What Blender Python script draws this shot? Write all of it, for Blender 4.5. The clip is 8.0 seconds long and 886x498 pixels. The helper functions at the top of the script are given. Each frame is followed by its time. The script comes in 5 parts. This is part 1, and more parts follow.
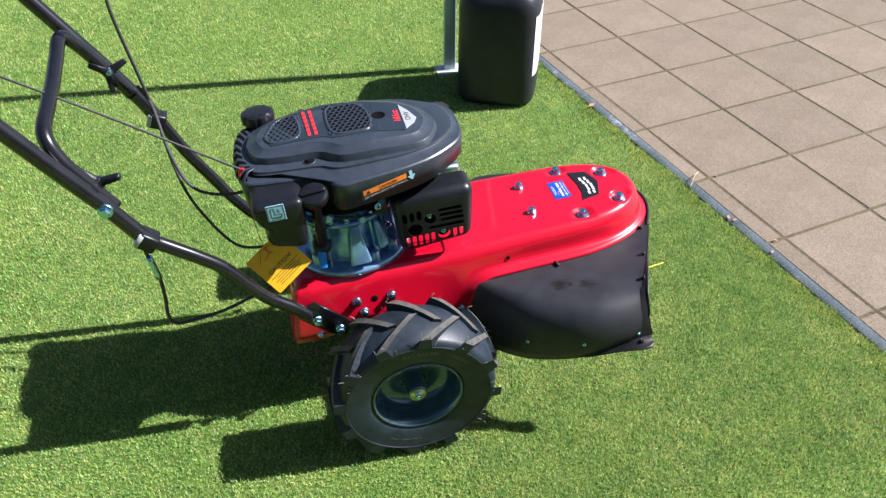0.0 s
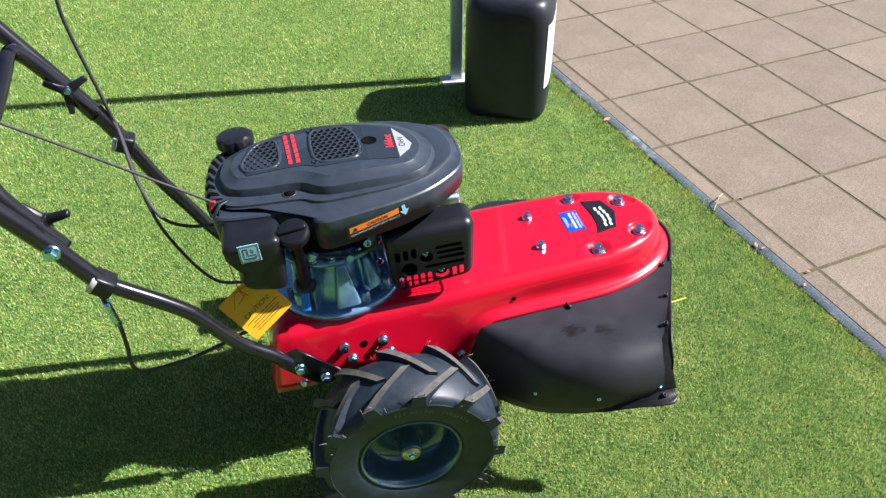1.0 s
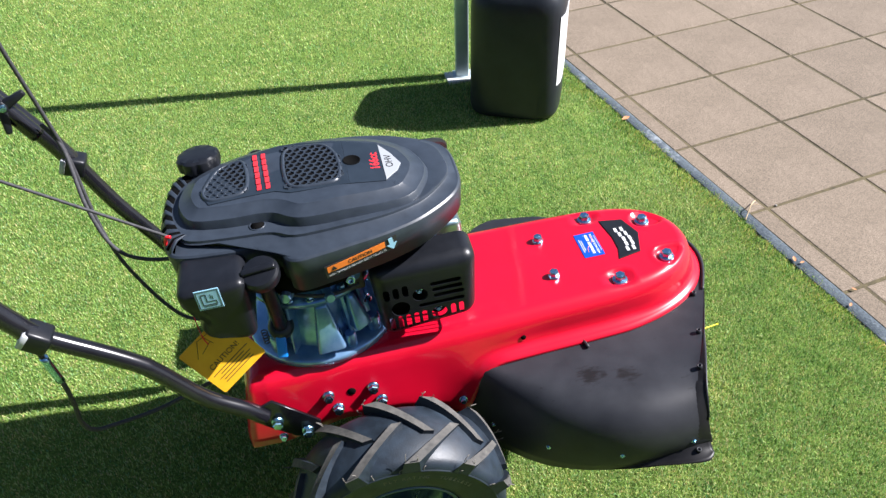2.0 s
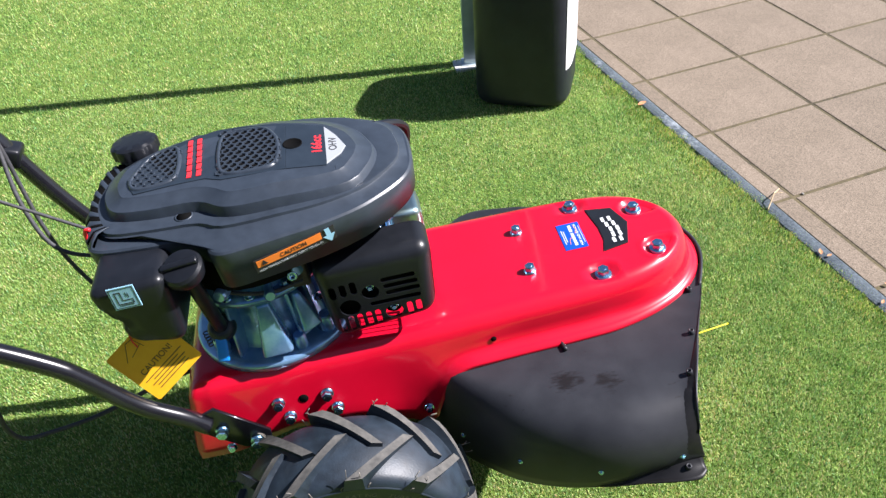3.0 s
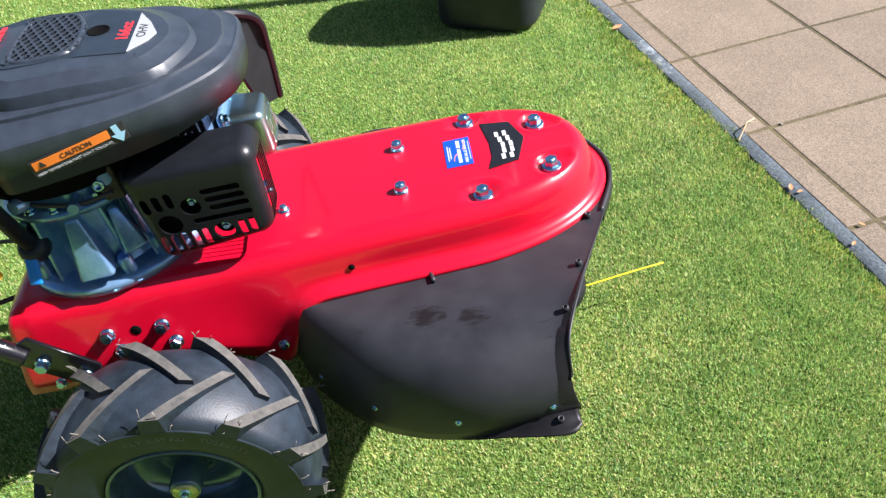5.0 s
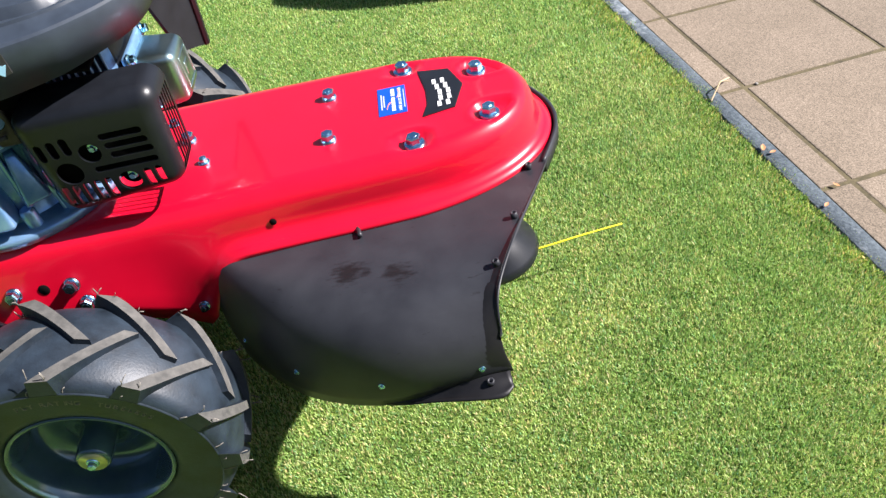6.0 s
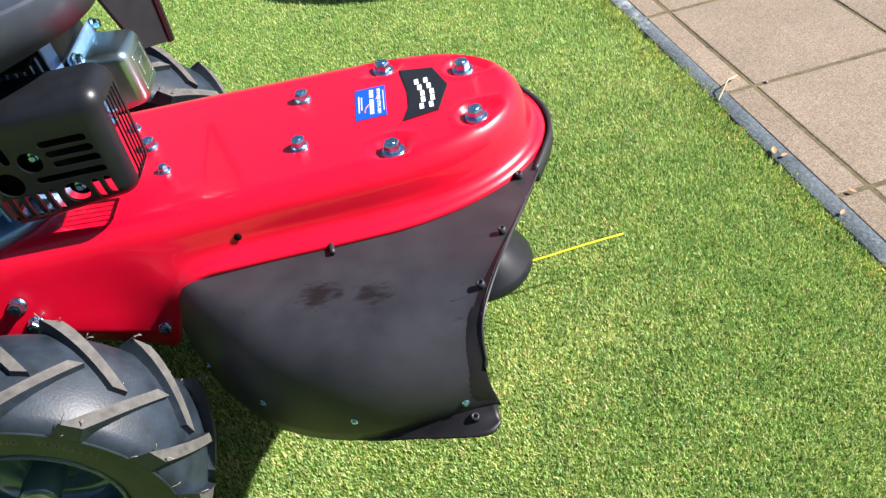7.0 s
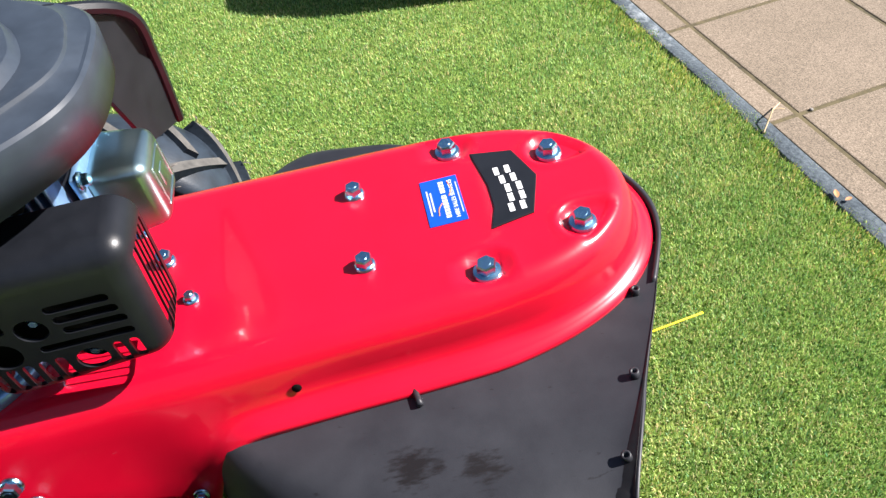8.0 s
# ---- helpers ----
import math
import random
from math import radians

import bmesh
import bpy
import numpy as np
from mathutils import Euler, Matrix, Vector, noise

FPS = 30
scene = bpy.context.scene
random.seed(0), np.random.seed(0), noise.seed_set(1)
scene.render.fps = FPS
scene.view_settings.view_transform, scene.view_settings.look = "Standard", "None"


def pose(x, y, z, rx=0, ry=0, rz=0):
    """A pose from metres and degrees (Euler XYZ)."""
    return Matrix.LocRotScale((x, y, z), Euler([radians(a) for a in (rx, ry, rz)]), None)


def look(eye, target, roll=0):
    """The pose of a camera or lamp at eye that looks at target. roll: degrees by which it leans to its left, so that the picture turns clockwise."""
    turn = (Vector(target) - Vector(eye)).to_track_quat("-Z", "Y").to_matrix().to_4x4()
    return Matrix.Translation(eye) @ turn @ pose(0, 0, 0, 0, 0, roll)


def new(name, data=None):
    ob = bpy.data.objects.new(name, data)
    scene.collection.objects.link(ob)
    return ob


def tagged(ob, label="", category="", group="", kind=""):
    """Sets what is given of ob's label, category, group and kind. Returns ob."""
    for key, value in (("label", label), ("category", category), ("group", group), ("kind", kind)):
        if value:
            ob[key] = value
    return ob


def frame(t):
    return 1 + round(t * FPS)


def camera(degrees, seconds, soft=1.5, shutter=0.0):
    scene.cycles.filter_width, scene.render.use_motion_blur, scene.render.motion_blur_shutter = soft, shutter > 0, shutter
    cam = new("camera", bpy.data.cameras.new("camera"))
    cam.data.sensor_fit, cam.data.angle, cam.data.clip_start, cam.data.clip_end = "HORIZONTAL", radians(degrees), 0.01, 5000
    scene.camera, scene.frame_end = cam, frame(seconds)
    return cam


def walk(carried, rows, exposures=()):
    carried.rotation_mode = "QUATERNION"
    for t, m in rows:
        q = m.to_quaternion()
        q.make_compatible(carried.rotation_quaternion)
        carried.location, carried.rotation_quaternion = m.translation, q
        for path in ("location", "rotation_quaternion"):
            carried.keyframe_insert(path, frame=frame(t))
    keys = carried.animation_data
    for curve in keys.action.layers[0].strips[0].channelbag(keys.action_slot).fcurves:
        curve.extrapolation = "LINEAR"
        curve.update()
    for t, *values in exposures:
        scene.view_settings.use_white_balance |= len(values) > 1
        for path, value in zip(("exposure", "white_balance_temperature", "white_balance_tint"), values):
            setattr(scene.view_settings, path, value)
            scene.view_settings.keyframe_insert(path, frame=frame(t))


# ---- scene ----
cam = camera(58.6, 8.0, soft=1.4)
PATH = [
    (0, (-0.2190, -1.4975, 1.5544), (-0.0424, -0.7448, 0.9202), 0.00),
    (0.5, (-0.1767, -1.4315, 1.5137), (-0.0080, -0.6757, 0.8810), 0.08),
    (1, (-0.1480, -1.3075, 1.4942), (0.0151, -0.5511, 0.8608), -0.18),
    (1.5, (-0.1212, -1.1768, 1.4617), (0.0381, -0.4284, 0.8178), -0.49),
    (3, (0.0950, -1.0352, 1.3138), (0.1733, -0.2714, 0.6731), -5.35),
    (3.5, (0.1823, -0.9944, 1.2601), (0.2300, -0.2338, 0.6126), -6.21),
    (4, (0.2510, -0.9883, 1.2142), (0.2823, -0.2363, 0.5558), -6.78),
    (4.5, (0.3185, -0.9789, 1.1730), (0.3373, -0.2349, 0.5051), -7.16),
    (6, (0.4681, -0.9556, 1.0316), (0.4738, -0.2296, 0.3440), -8.06),
    (6.5, (0.5014, -0.9267, 0.9977), (0.5045, -0.2054, 0.3050), -8.22),
    (7, (0.4985, -0.8704, 0.9819), (0.4991, -0.1476, 0.2908), -8.36),
    (7.5, (0.4580, -0.7481, 0.9791), (0.4916, -0.0357, 0.2782), -7.40),
    (8, (0.3607, -0.5939, 0.9904), (0.4361, 0.0883, 0.2631), -6.03),
]
walk(cam, [(t, look(eye, target, roll)) for t, eye, target, roll in PATH], [(0.0, 1.23, 6120, 15), (1.5, 1.28, 6130, 15), (3.5, 1.36, 6200, 17), (6.0, 1.45, 6350, 16), (8.0, 1.47, 6480, 14)])

# ---- light ----
SUN_EL = 45.0      # the sun stands over the +x side of the place
world = bpy.data.worlds.new("world")
scene.world = world
world.use_nodes = True
wn = world.node_tree.nodes
sky = wn.new("ShaderNodeTexSky")
sky.sky_type = 'NISHITA'
sky.sun_disc = False
sky.sun_elevation = radians(SUN_EL)
sky.sun_rotation = radians(94.6)
sky.air_density, sky.dust_density, sky.ozone_density = 1.0, 1.0, 1.0
wn["Background"].inputs["Strength"].default_value = 0.039
world.node_tree.links.new(sky.outputs[0], wn["Background"].inputs["Color"])
sun = new("sun", bpy.data.lights.new("sun", 'SUN'))
sun.data.energy, sun.data.angle, sun.data.color = 5.0, radians(0.6), (1.0, 0.965, 0.91)
sun.matrix_world = look((5.0, -0.40, 5.0), (0, 0, 0))

# ---- materials ----
K = 0.89                        # body units to metres


def mat(name, base, rough=0.5, metal=0.0, coat=0.0, spec=0.5):
    m = bpy.data.materials.new(name)
    m.use_nodes = True
    b = m.node_tree.nodes["Principled BSDF"]
    b.inputs["Base Color"].default_value = (*base, 1)
    b.inputs["Roughness"].default_value = rough
    b.inputs["Metallic"].default_value = metal
    b.inputs["Coat Weight"].default_value = coat
    b.inputs["Coat Roughness"].default_value = 0.06
    b.inputs["Specular IOR Level"].default_value = spec
    return m


def node(m, kind, **inputs):
    n = m.node_tree.nodes.new(kind)
    for key, value in inputs.items():
        n.inputs[key.replace("_", " ")].default_value = value
    return n


def vary(m, scale, low, high, detail=6.0, second=0.0, second_scale=3.0, rough=None, bump=0.0, bump_scale=None, bump_distance=0.002):
    """Two scales of noise between two colours, roughness wear and fine relief."""
    t, link = m.node_tree, m.node_tree.links
    b = t.nodes["Principled BSDF"]
    co = t.nodes.new("ShaderNodeTexCoord")
    n1 = node(m, "ShaderNodeTexNoise", Scale=scale, Detail=detail, Roughness=0.6)
    n2 = node(m, "ShaderNodeTexNoise", Scale=second_scale, Detail=3.0)
    for n in (n1, n2):
        link.new(co.outputs["Object"], n.inputs["Vector"])
    fac = node(m, "ShaderNodeMath")
    fac.operation = 'MULTIPLY_ADD'
    fac.inputs[1].default_value = second
    link.new(n2.outputs["Fac"], fac.inputs[0])
    link.new(n1.outputs["Fac"], fac.inputs[2])
    ramp = t.nodes.new("ShaderNodeValToRGB")
    ramp.color_ramp.elements[0].position = 0.3 + 0.3 * second
    ramp.color_ramp.elements[1].position = 0.7 + 0.6 * second
    ramp.color_ramp.elements[0].color, ramp.color_ramp.elements[1].color = (*low, 1), (*high, 1)
    link.new(fac.outputs[0], ramp.inputs["Fac"])
    link.new(ramp.outputs["Color"], b.inputs["Base Color"])
    if rough:
        r = node(m, "ShaderNodeMapRange")
        r.inputs["To Min"].default_value, r.inputs["To Max"].default_value = rough
        link.new(n2.outputs["Fac"], r.inputs["Value"])
        link.new(r.outputs[0], b.inputs["Roughness"])
    if bump:
        nb = node(m, "ShaderNodeTexNoise", Scale=bump_scale or scale * 2, Detail=4.0)
        link.new(co.outputs["Object"], nb.inputs["Vector"])
        bp = node(m, "ShaderNodeBump", Strength=bump, Distance=bump_distance)
        link.new(nb.outputs["Fac"], bp.inputs["Height"])
        link.new(bp.outputs[0], b.inputs["Normal"])
    return m


RED = vary(mat("red_paint", (0.55, 0.004, 0.014), 0.28, coat=0.55, spec=0.35), 9, (0.52, 0.002, 0.018), (0.57, 0.003, 0.023), second=0.3, rough=(0.24, 0.36), bump=0.03, bump_scale=260, bump_distance=0.0006)
HOOD = vary(mat("hood_plastic", (0.02, 0.021, 0.024), 0.42), 40, (0.0215, 0.0285, 0.0395), (0.0345, 0.0455, 0.0625), second=0.4, rough=(0.33, 0.44), bump=0.12, bump_scale=900, bump_distance=0.0004)
BLACK = vary(mat("black_plastic", (0.014, 0.014, 0.015), 0.4, spec=0.38), 30, (0.0055, 0.0064, 0.0088), (0.0110, 0.0125, 0.0165), second=0.4, rough=(0.30, 0.42), bump=0.12, bump_scale=700, bump_distance=0.0005)
SKIRT = vary(mat("guard_plastic", (0.02, 0.018, 0.019), 0.5, spec=0.36), 14, (0.0120, 0.0128, 0.0165), (0.0285, 0.0300, 0.0360), second=0.5, second_scale=5, rough=(0.38, 0.52), bump=0.1, bump_scale=500, bump_distance=0.0006)

# guard plastic with the shade of the front flange and foot coloured in
SHADEDPLASTIC = vary(mat("shaded_plastic", (0.012, 0.010, 0.011), 0.45, spec=0.3), 22, (0.0055, 0.0055, 0.0064), (0.0125, 0.0122, 0.0138), second=0.4, rough=(0.36, 0.5), bump=0.1, bump_scale=500, bump_distance=0.0006)


def smears(m, spots):
    """Dark dried smears with ragged edges, and pale dust scratches."""
    t, link = m.node_tree, m.node_tree.links
    b = t.nodes["Principled BSDF"]
    co = t.nodes.new("ShaderNodeTexCoord")
    rag = node(m, "ShaderNodeTexNoise", Scale=75.0, Detail=5.0, Roughness=0.65)
    stretch = node(m, "ShaderNodeMapping")
    stretch.inputs["Scale"].default_value = (0.5, 1.5, 1.0)
    stretch.inputs["Rotation"].default_value = (0, 0, 0.4)
    link.new(co.outputs["Object"], stretch.inputs["Vector"])
    link.new(stretch.outputs[0], rag.inputs["Vector"])
    old = b.inputs["Base Color"].links[0].from_socket
    for place, size in spots:
        far = node(m, "ShaderNodeVectorMath")
        far.operation = 'DISTANCE'
        far.inputs[1].default_value = place
        link.new(co.outputs["Object"], far.inputs[0])
        near = node(m, "ShaderNodeMapRange")
        near.inputs["From Min"].default_value, near.inputs["From Max"].default_value = 0.0, size
        near.inputs["To Min"].default_value, near.inputs["To Max"].default_value = 0.50, 0.0
        link.new(far.outputs["Value"], near.inputs["Value"])
        add = node(m, "ShaderNodeMath")
        link.new(near.outputs[0], add.inputs[0])
        link.new(rag.outputs["Fac"], add.inputs[1])
        r = t.nodes.new("ShaderNodeValToRGB")
        r.color_ramp.elements[0].position, r.color_ramp.elements[1].position = 0.66, 0.86
        link.new(add.outputs[0], r.inputs["Fac"])
        mx = t.nodes.new("ShaderNodeMix")
        mx.data_type = 'RGBA'
        link.new(r.outputs["Color"], mx.inputs["Factor"])
        link.new(old, mx.inputs["A"])
        mx.inputs["B"].default_value = (0.0075, 0.0066, 0.0072, 1)
        old = mx.outputs["Result"]
    link.new(old, b.inputs["Base Color"])


smears(SKIRT, [((.405, -.272, .128), .040), ((.476, -.292, .124), .038), ((.430, -.276, .128), .018), ((.572, -.30, .128), .010)])
TUBE = vary(mat("black_tube", (0.012, 0.012, 0.014), 0.22, coat=0.3), 25, (0.0045, 0.0045, 0.0065), (0.009, 0.009, 0.0125), rough=(0.18, 0.30))
RUBBER = vary(mat("tyre_rubber", (0.018, 0.019, 0.021), 0.55, spec=0.45), 35, (0.0050, 0.0074, 0.0110), (0.0205, 0.0320, 0.0470), second=0.6, second_scale=14, rough=(0.40, 0.55), bump=0.3, bump_scale=300, bump_distance=0.0008)
PALERUBBER = vary(mat("pale_rubber", (0.16, 0.15, 0.13), 0.85), 60, (0.13, 0.12, 0.105), (0.22, 0.20, 0.175))
LUGTOP = vary(mat("worn_lug", (0.16, 0.14, 0.12), 0.85), 60, (0.040, 0.040, 0.038), (0.112, 0.107, 0.098), second=0.4, bump=0.25, bump_scale=400, bump_distance=0.0008)
RIM = vary(mat("rim_paint", (0.03, 0.055, 0.07), 0.2, metal=0.5, coat=0.6), 12, (0.055, 0.105, 0.145), (0.090, 0.155, 0.200), rough=(0.10, 0.20))
# the sky's blue reflection on the bolts is tinted into this zinc
ZINC = vary(mat("zinc", (0.62, 0.68, 0.70), 0.22, metal=1.0), 40, (0.26, 0.52, 0.72), (0.46, 0.72, 0.88), rough=(0.15, 0.32))
FROSTED = vary(mat("frosted_zinc", (0.55, 0.64, 0.64), 0.35, metal=1.0), 30, (0.30, 0.44, 0.46), (0.44, 0.56, 0.56), second=0.3, rough=(0.22, 0.36))
YZINC = vary(mat("yellow_zinc", (0.62, 0.60, 0.30), 0.3, metal=0.9), 40, (0.50, 0.52, 0.22), (0.70, 0.66, 0.36), rough=(0.22, 0.4))
# both aluminiums hold the blue of the reflected sky in their colour
ALU = vary(mat("cast_aluminium", (0.42, 0.46, 0.50), 0.3, metal=0.6), 20, (0.065, 0.21, 0.46), (0.36, 0.58, 0.82), second=0.5, rough=(0.14, 0.32), bump=0.15, bump_scale=350, bump_distance=0.0006)
FLANGE = vary(mat("sky_tinted_aluminium", (0.2, 0.34, 0.5), 0.35, metal=0.6), 22, (0.13, 0.31, 0.56), (0.34, 0.54, 0.76), second=0.4, rough=(0.18, 0.34), bump=0.12, bump_scale=350, bump_distance=0.0006)
STEEL = vary(mat("muffler_steel", (0.2, 0.17, 0.15), 0.6, metal=0.6), 30, (0.05, 0.042, 0.038), (0.13, 0.11, 0.10), rough=(0.55, 0.75))
GALV = vary(mat("galvanised", (0.42, 0.47, 0.52), 0.42, metal=0.35), 22, (0.34, 0.43, 0.49), (0.48, 0.58, 0.64), second=0.5, rough=(0.34, 0.55))
PANEL = vary(mat("panel_film", (0.018, 0.026, 0.036), 0.3), 30, (0.015, 0.022, 0.031), (0.022, 0.031, 0.043), rough=(0.24, 0.36))
# near-black that paints the shade inside holes, wells and gaps
SHADEBLACK = mat("shade_black", (0.004, 0.004, 0.004), 0.9, spec=0.05)
WHITE = mat("white_print", (0.78, 0.79, 0.80), 0.4)
SILVERPRINT = mat("silver_print", (0.30, 0.32, 0.34), 0.45)
GREYPRINT = mat("grey_print", (0.45, 0.47, 0.49), 0.4)
REDPRINT = mat("red_print", (0.75, 0.03, 0.04), 0.4)
BLACKPRINT = mat("black_print", (0.02, 0.02, 0.02), 0.5)
ORANGE = mat("orange_film", (0.85, 0.22, 0.03), 0.4)
BLUE = mat("blue_film", (0.004, 0.065, 0.42), 0.35)
PALEBLUE = mat("pale_blue_film", (0.28, 0.52, 0.66), 0.4)
BLUETAB = mat("blue_plastic", (0.01, 0.22, 0.72), 0.4)
REDPLASTIC = mat("red_plastic", (0.85, 0.02, 0.03), 0.35)
TAGMAT = vary(mat("yellow_card", (0.80, 0.42, 0.01), 0.5), 30, (0.76, 0.38, 0.008), (0.84, 0.46, 0.015))
CORD = vary(mat("cord", (0.035, 0.037, 0.04), 0.7), 200, (0.02, 0.02, 0.024), (0.06, 0.06, 0.065))
STRINGMAT = mat("trimmer_string", (0.85, 0.72, 0.02), 0.4)
CAN = vary(mat("can_plastic", (0.016, 0.018, 0.02), 0.34, spec=0.34), 18, (0.010, 0.0125, 0.0175), (0.0200, 0.0235, 0.0300), second=0.4, rough=(0.34, 0.48), bump=0.1, bump_scale=200, bump_distance=0.001)
CONCRETE = vary(mat("white_concrete", (0.62, 0.62, 0.60), 0.9), 30, (0.5, 0.5, 0.48), (0.72, 0.72, 0.70), bump=0.4, bump_scale=120)
EDGE = vary(mat("edging_rubber", (0.05, 0.06, 0.07), 0.92, spec=0.2), 140, (0.030, 0.040, 0.050), (0.105, 0.128, 0.145), second=0.6, second_scale=9, bump=0.8, bump_scale=160, bump_distance=0.003)


def chalk(m):
    """White lime streaks on weathered rubber."""
    t, link = m.node_tree, m.node_tree.links
    b = t.nodes["Principled BSDF"]
    old = b.inputs["Base Color"].links[0].from_socket
    co = t.nodes.new("ShaderNodeTexCoord")
    streak = node(m, "ShaderNodeTexNoise", Scale=26.0, Detail=6.0, Roughness=0.7)
    link.new(co.outputs["Object"], streak.inputs["Vector"])
    where = node(m, "ShaderNodeTexNoise", Scale=1.7, Detail=2.0)
    link.new(co.outputs["Object"], where.inputs["Vector"])
    both = node(m, "ShaderNodeMath")
    both.operation = 'MULTIPLY'
    link.new(streak.outputs["Fac"], both.inputs[0])
    link.new(where.outputs["Fac"], both.inputs[1])
    r = t.nodes.new("ShaderNodeValToRGB")
    r.color_ramp.elements[0].position, r.color_ramp.elements[1].position = 0.29, 0.39
    link.new(both.outputs[0], r.inputs["Fac"])
    mx = t.nodes.new("ShaderNodeMix")
    mx.data_type = 'RGBA'
    link.new(r.outputs["Color"], mx.inputs["Factor"])
    link.new(old, mx.inputs["A"])
    mx.inputs["B"].default_value = (0.26, 0.29, 0.31, 1)
    link.new(mx.outputs["Result"], b.inputs["Base Color"])
    return m


chalk(EDGE)
RENDERED = vary(mat("rendered_wall", (0.2, 0.19, 0.17), 0.9), 6, (0.15, 0.14, 0.125), (0.22, 0.21, 0.19), second=0.4, bump=0.3, bump_scale=120)
LEAF = vary(mat("dry_leaf", (0.45, 0.2, 0.08), 0.7), 40, (0.36, 0.14, 0.05), (0.55, 0.30, 0.14))
TWIG = vary(mat("dry_stem", (0.5, 0.38, 0.22), 0.8), 60, (0.40, 0.29, 0.16), (0.58, 0.46, 0.29))


def slab_material():
    m = mat("paving_slab", (0.36, 0.30, 0.24), 0.9)
    t, link = m.node_tree, m.node_tree.links
    b = t.nodes["Principled BSDF"]
    co, info = t.nodes.new("ShaderNodeTexCoord"), t.nodes.new("ShaderNodeObjectInfo")
    grit = node(m, "ShaderNodeTexNoise", Scale=300.0, Detail=4.0, Roughness=0.8)
    stain = node(m, "ShaderNodeTexNoise", Scale=5.0, Detail=7.0, Roughness=0.65)
    for n in (grit, stain):
        link.new(co.outputs["Object"], n.inputs["Vector"])
    r1 = t.nodes.new("ShaderNodeValToRGB")
    r1.color_ramp.elements[0].position, r1.color_ramp.elements[1].position = 0.36, 0.66
    r1.color_ramp.elements[0].color, r1.color_ramp.elements[1].color = (0.110, 0.087, 0.063, 1), (0.282, 0.230, 0.175, 1)
    link.new(grit.outputs["Fac"], r1.inputs["Fac"])
    pebble = node(m, "ShaderNodeTexNoise", Scale=150.0, Detail=3.0, Roughness=0.75)
    link.new(co.outputs["Object"], pebble.inputs["Vector"])
    r3 = t.nodes.new("ShaderNodeValToRGB")
    r3.color_ramp.elements[0].position, r3.color_ramp.elements[1].position = 0.36, 0.64
    r3.color_ramp.elements[0].color, r3.color_ramp.elements[1].color = (0.80, 0.79, 0.77, 1), (1.13, 1.12, 1.11, 1)
    link.new(pebble.outputs["Fac"], r3.inputs["Fac"])
    r2 = t.nodes.new("ShaderNodeValToRGB")
    r2.color_ramp.elements[0].position, r2.color_ramp.elements[1].position = 0.3, 0.75
    r2.color_ramp.elements[0].color, r2.color_ramp.elements[1].color = (0.82, 0.81, 0.78, 1), (1.10, 1.09, 1.09, 1)
    link.new(stain.outputs["Fac"], r2.inputs["Fac"])
    mx = t.nodes.new("ShaderNodeMix")
    mx.data_type, mx.blend_type = 'RGBA', 'MULTIPLY'
    mx.inputs["Factor"].default_value = 1.0
    my = t.nodes.new("ShaderNodeMix")
    my.data_type, my.blend_type = 'RGBA', 'MULTIPLY'
    my.inputs["Factor"].default_value = 1.0
    link.new(r1.outputs["Color"], my.inputs["A"])
    link.new(r3.outputs["Color"], my.inputs["B"])
    link.new(my.outputs["Result"], mx.inputs["A"])
    link.new(r2.outputs["Color"], mx.inputs["B"])
    hs = t.nodes.new("ShaderNodeHueSaturation")
    mr = t.nodes.new("ShaderNodeMapRange")
    mr.inputs["To Min"].default_value, mr.inputs["To Max"].default_value = 0.90, 1.08
    link.new(info.outputs["Random"], mr.inputs["Value"])
    link.new(mr.outputs[0], hs.inputs["Value"])
    link.new(mx.outputs["Result"], hs.inputs["Color"])
    link.new(hs.outputs["Color"], b.inputs["Base Color"])
    bp = node(m, "ShaderNodeBump", Strength=0.35, Distance=0.0010)
    link.new(grit.outputs["Fac"], bp.inputs["Height"])
    link.new(bp.outputs[0], b.inputs["Normal"])
    return m


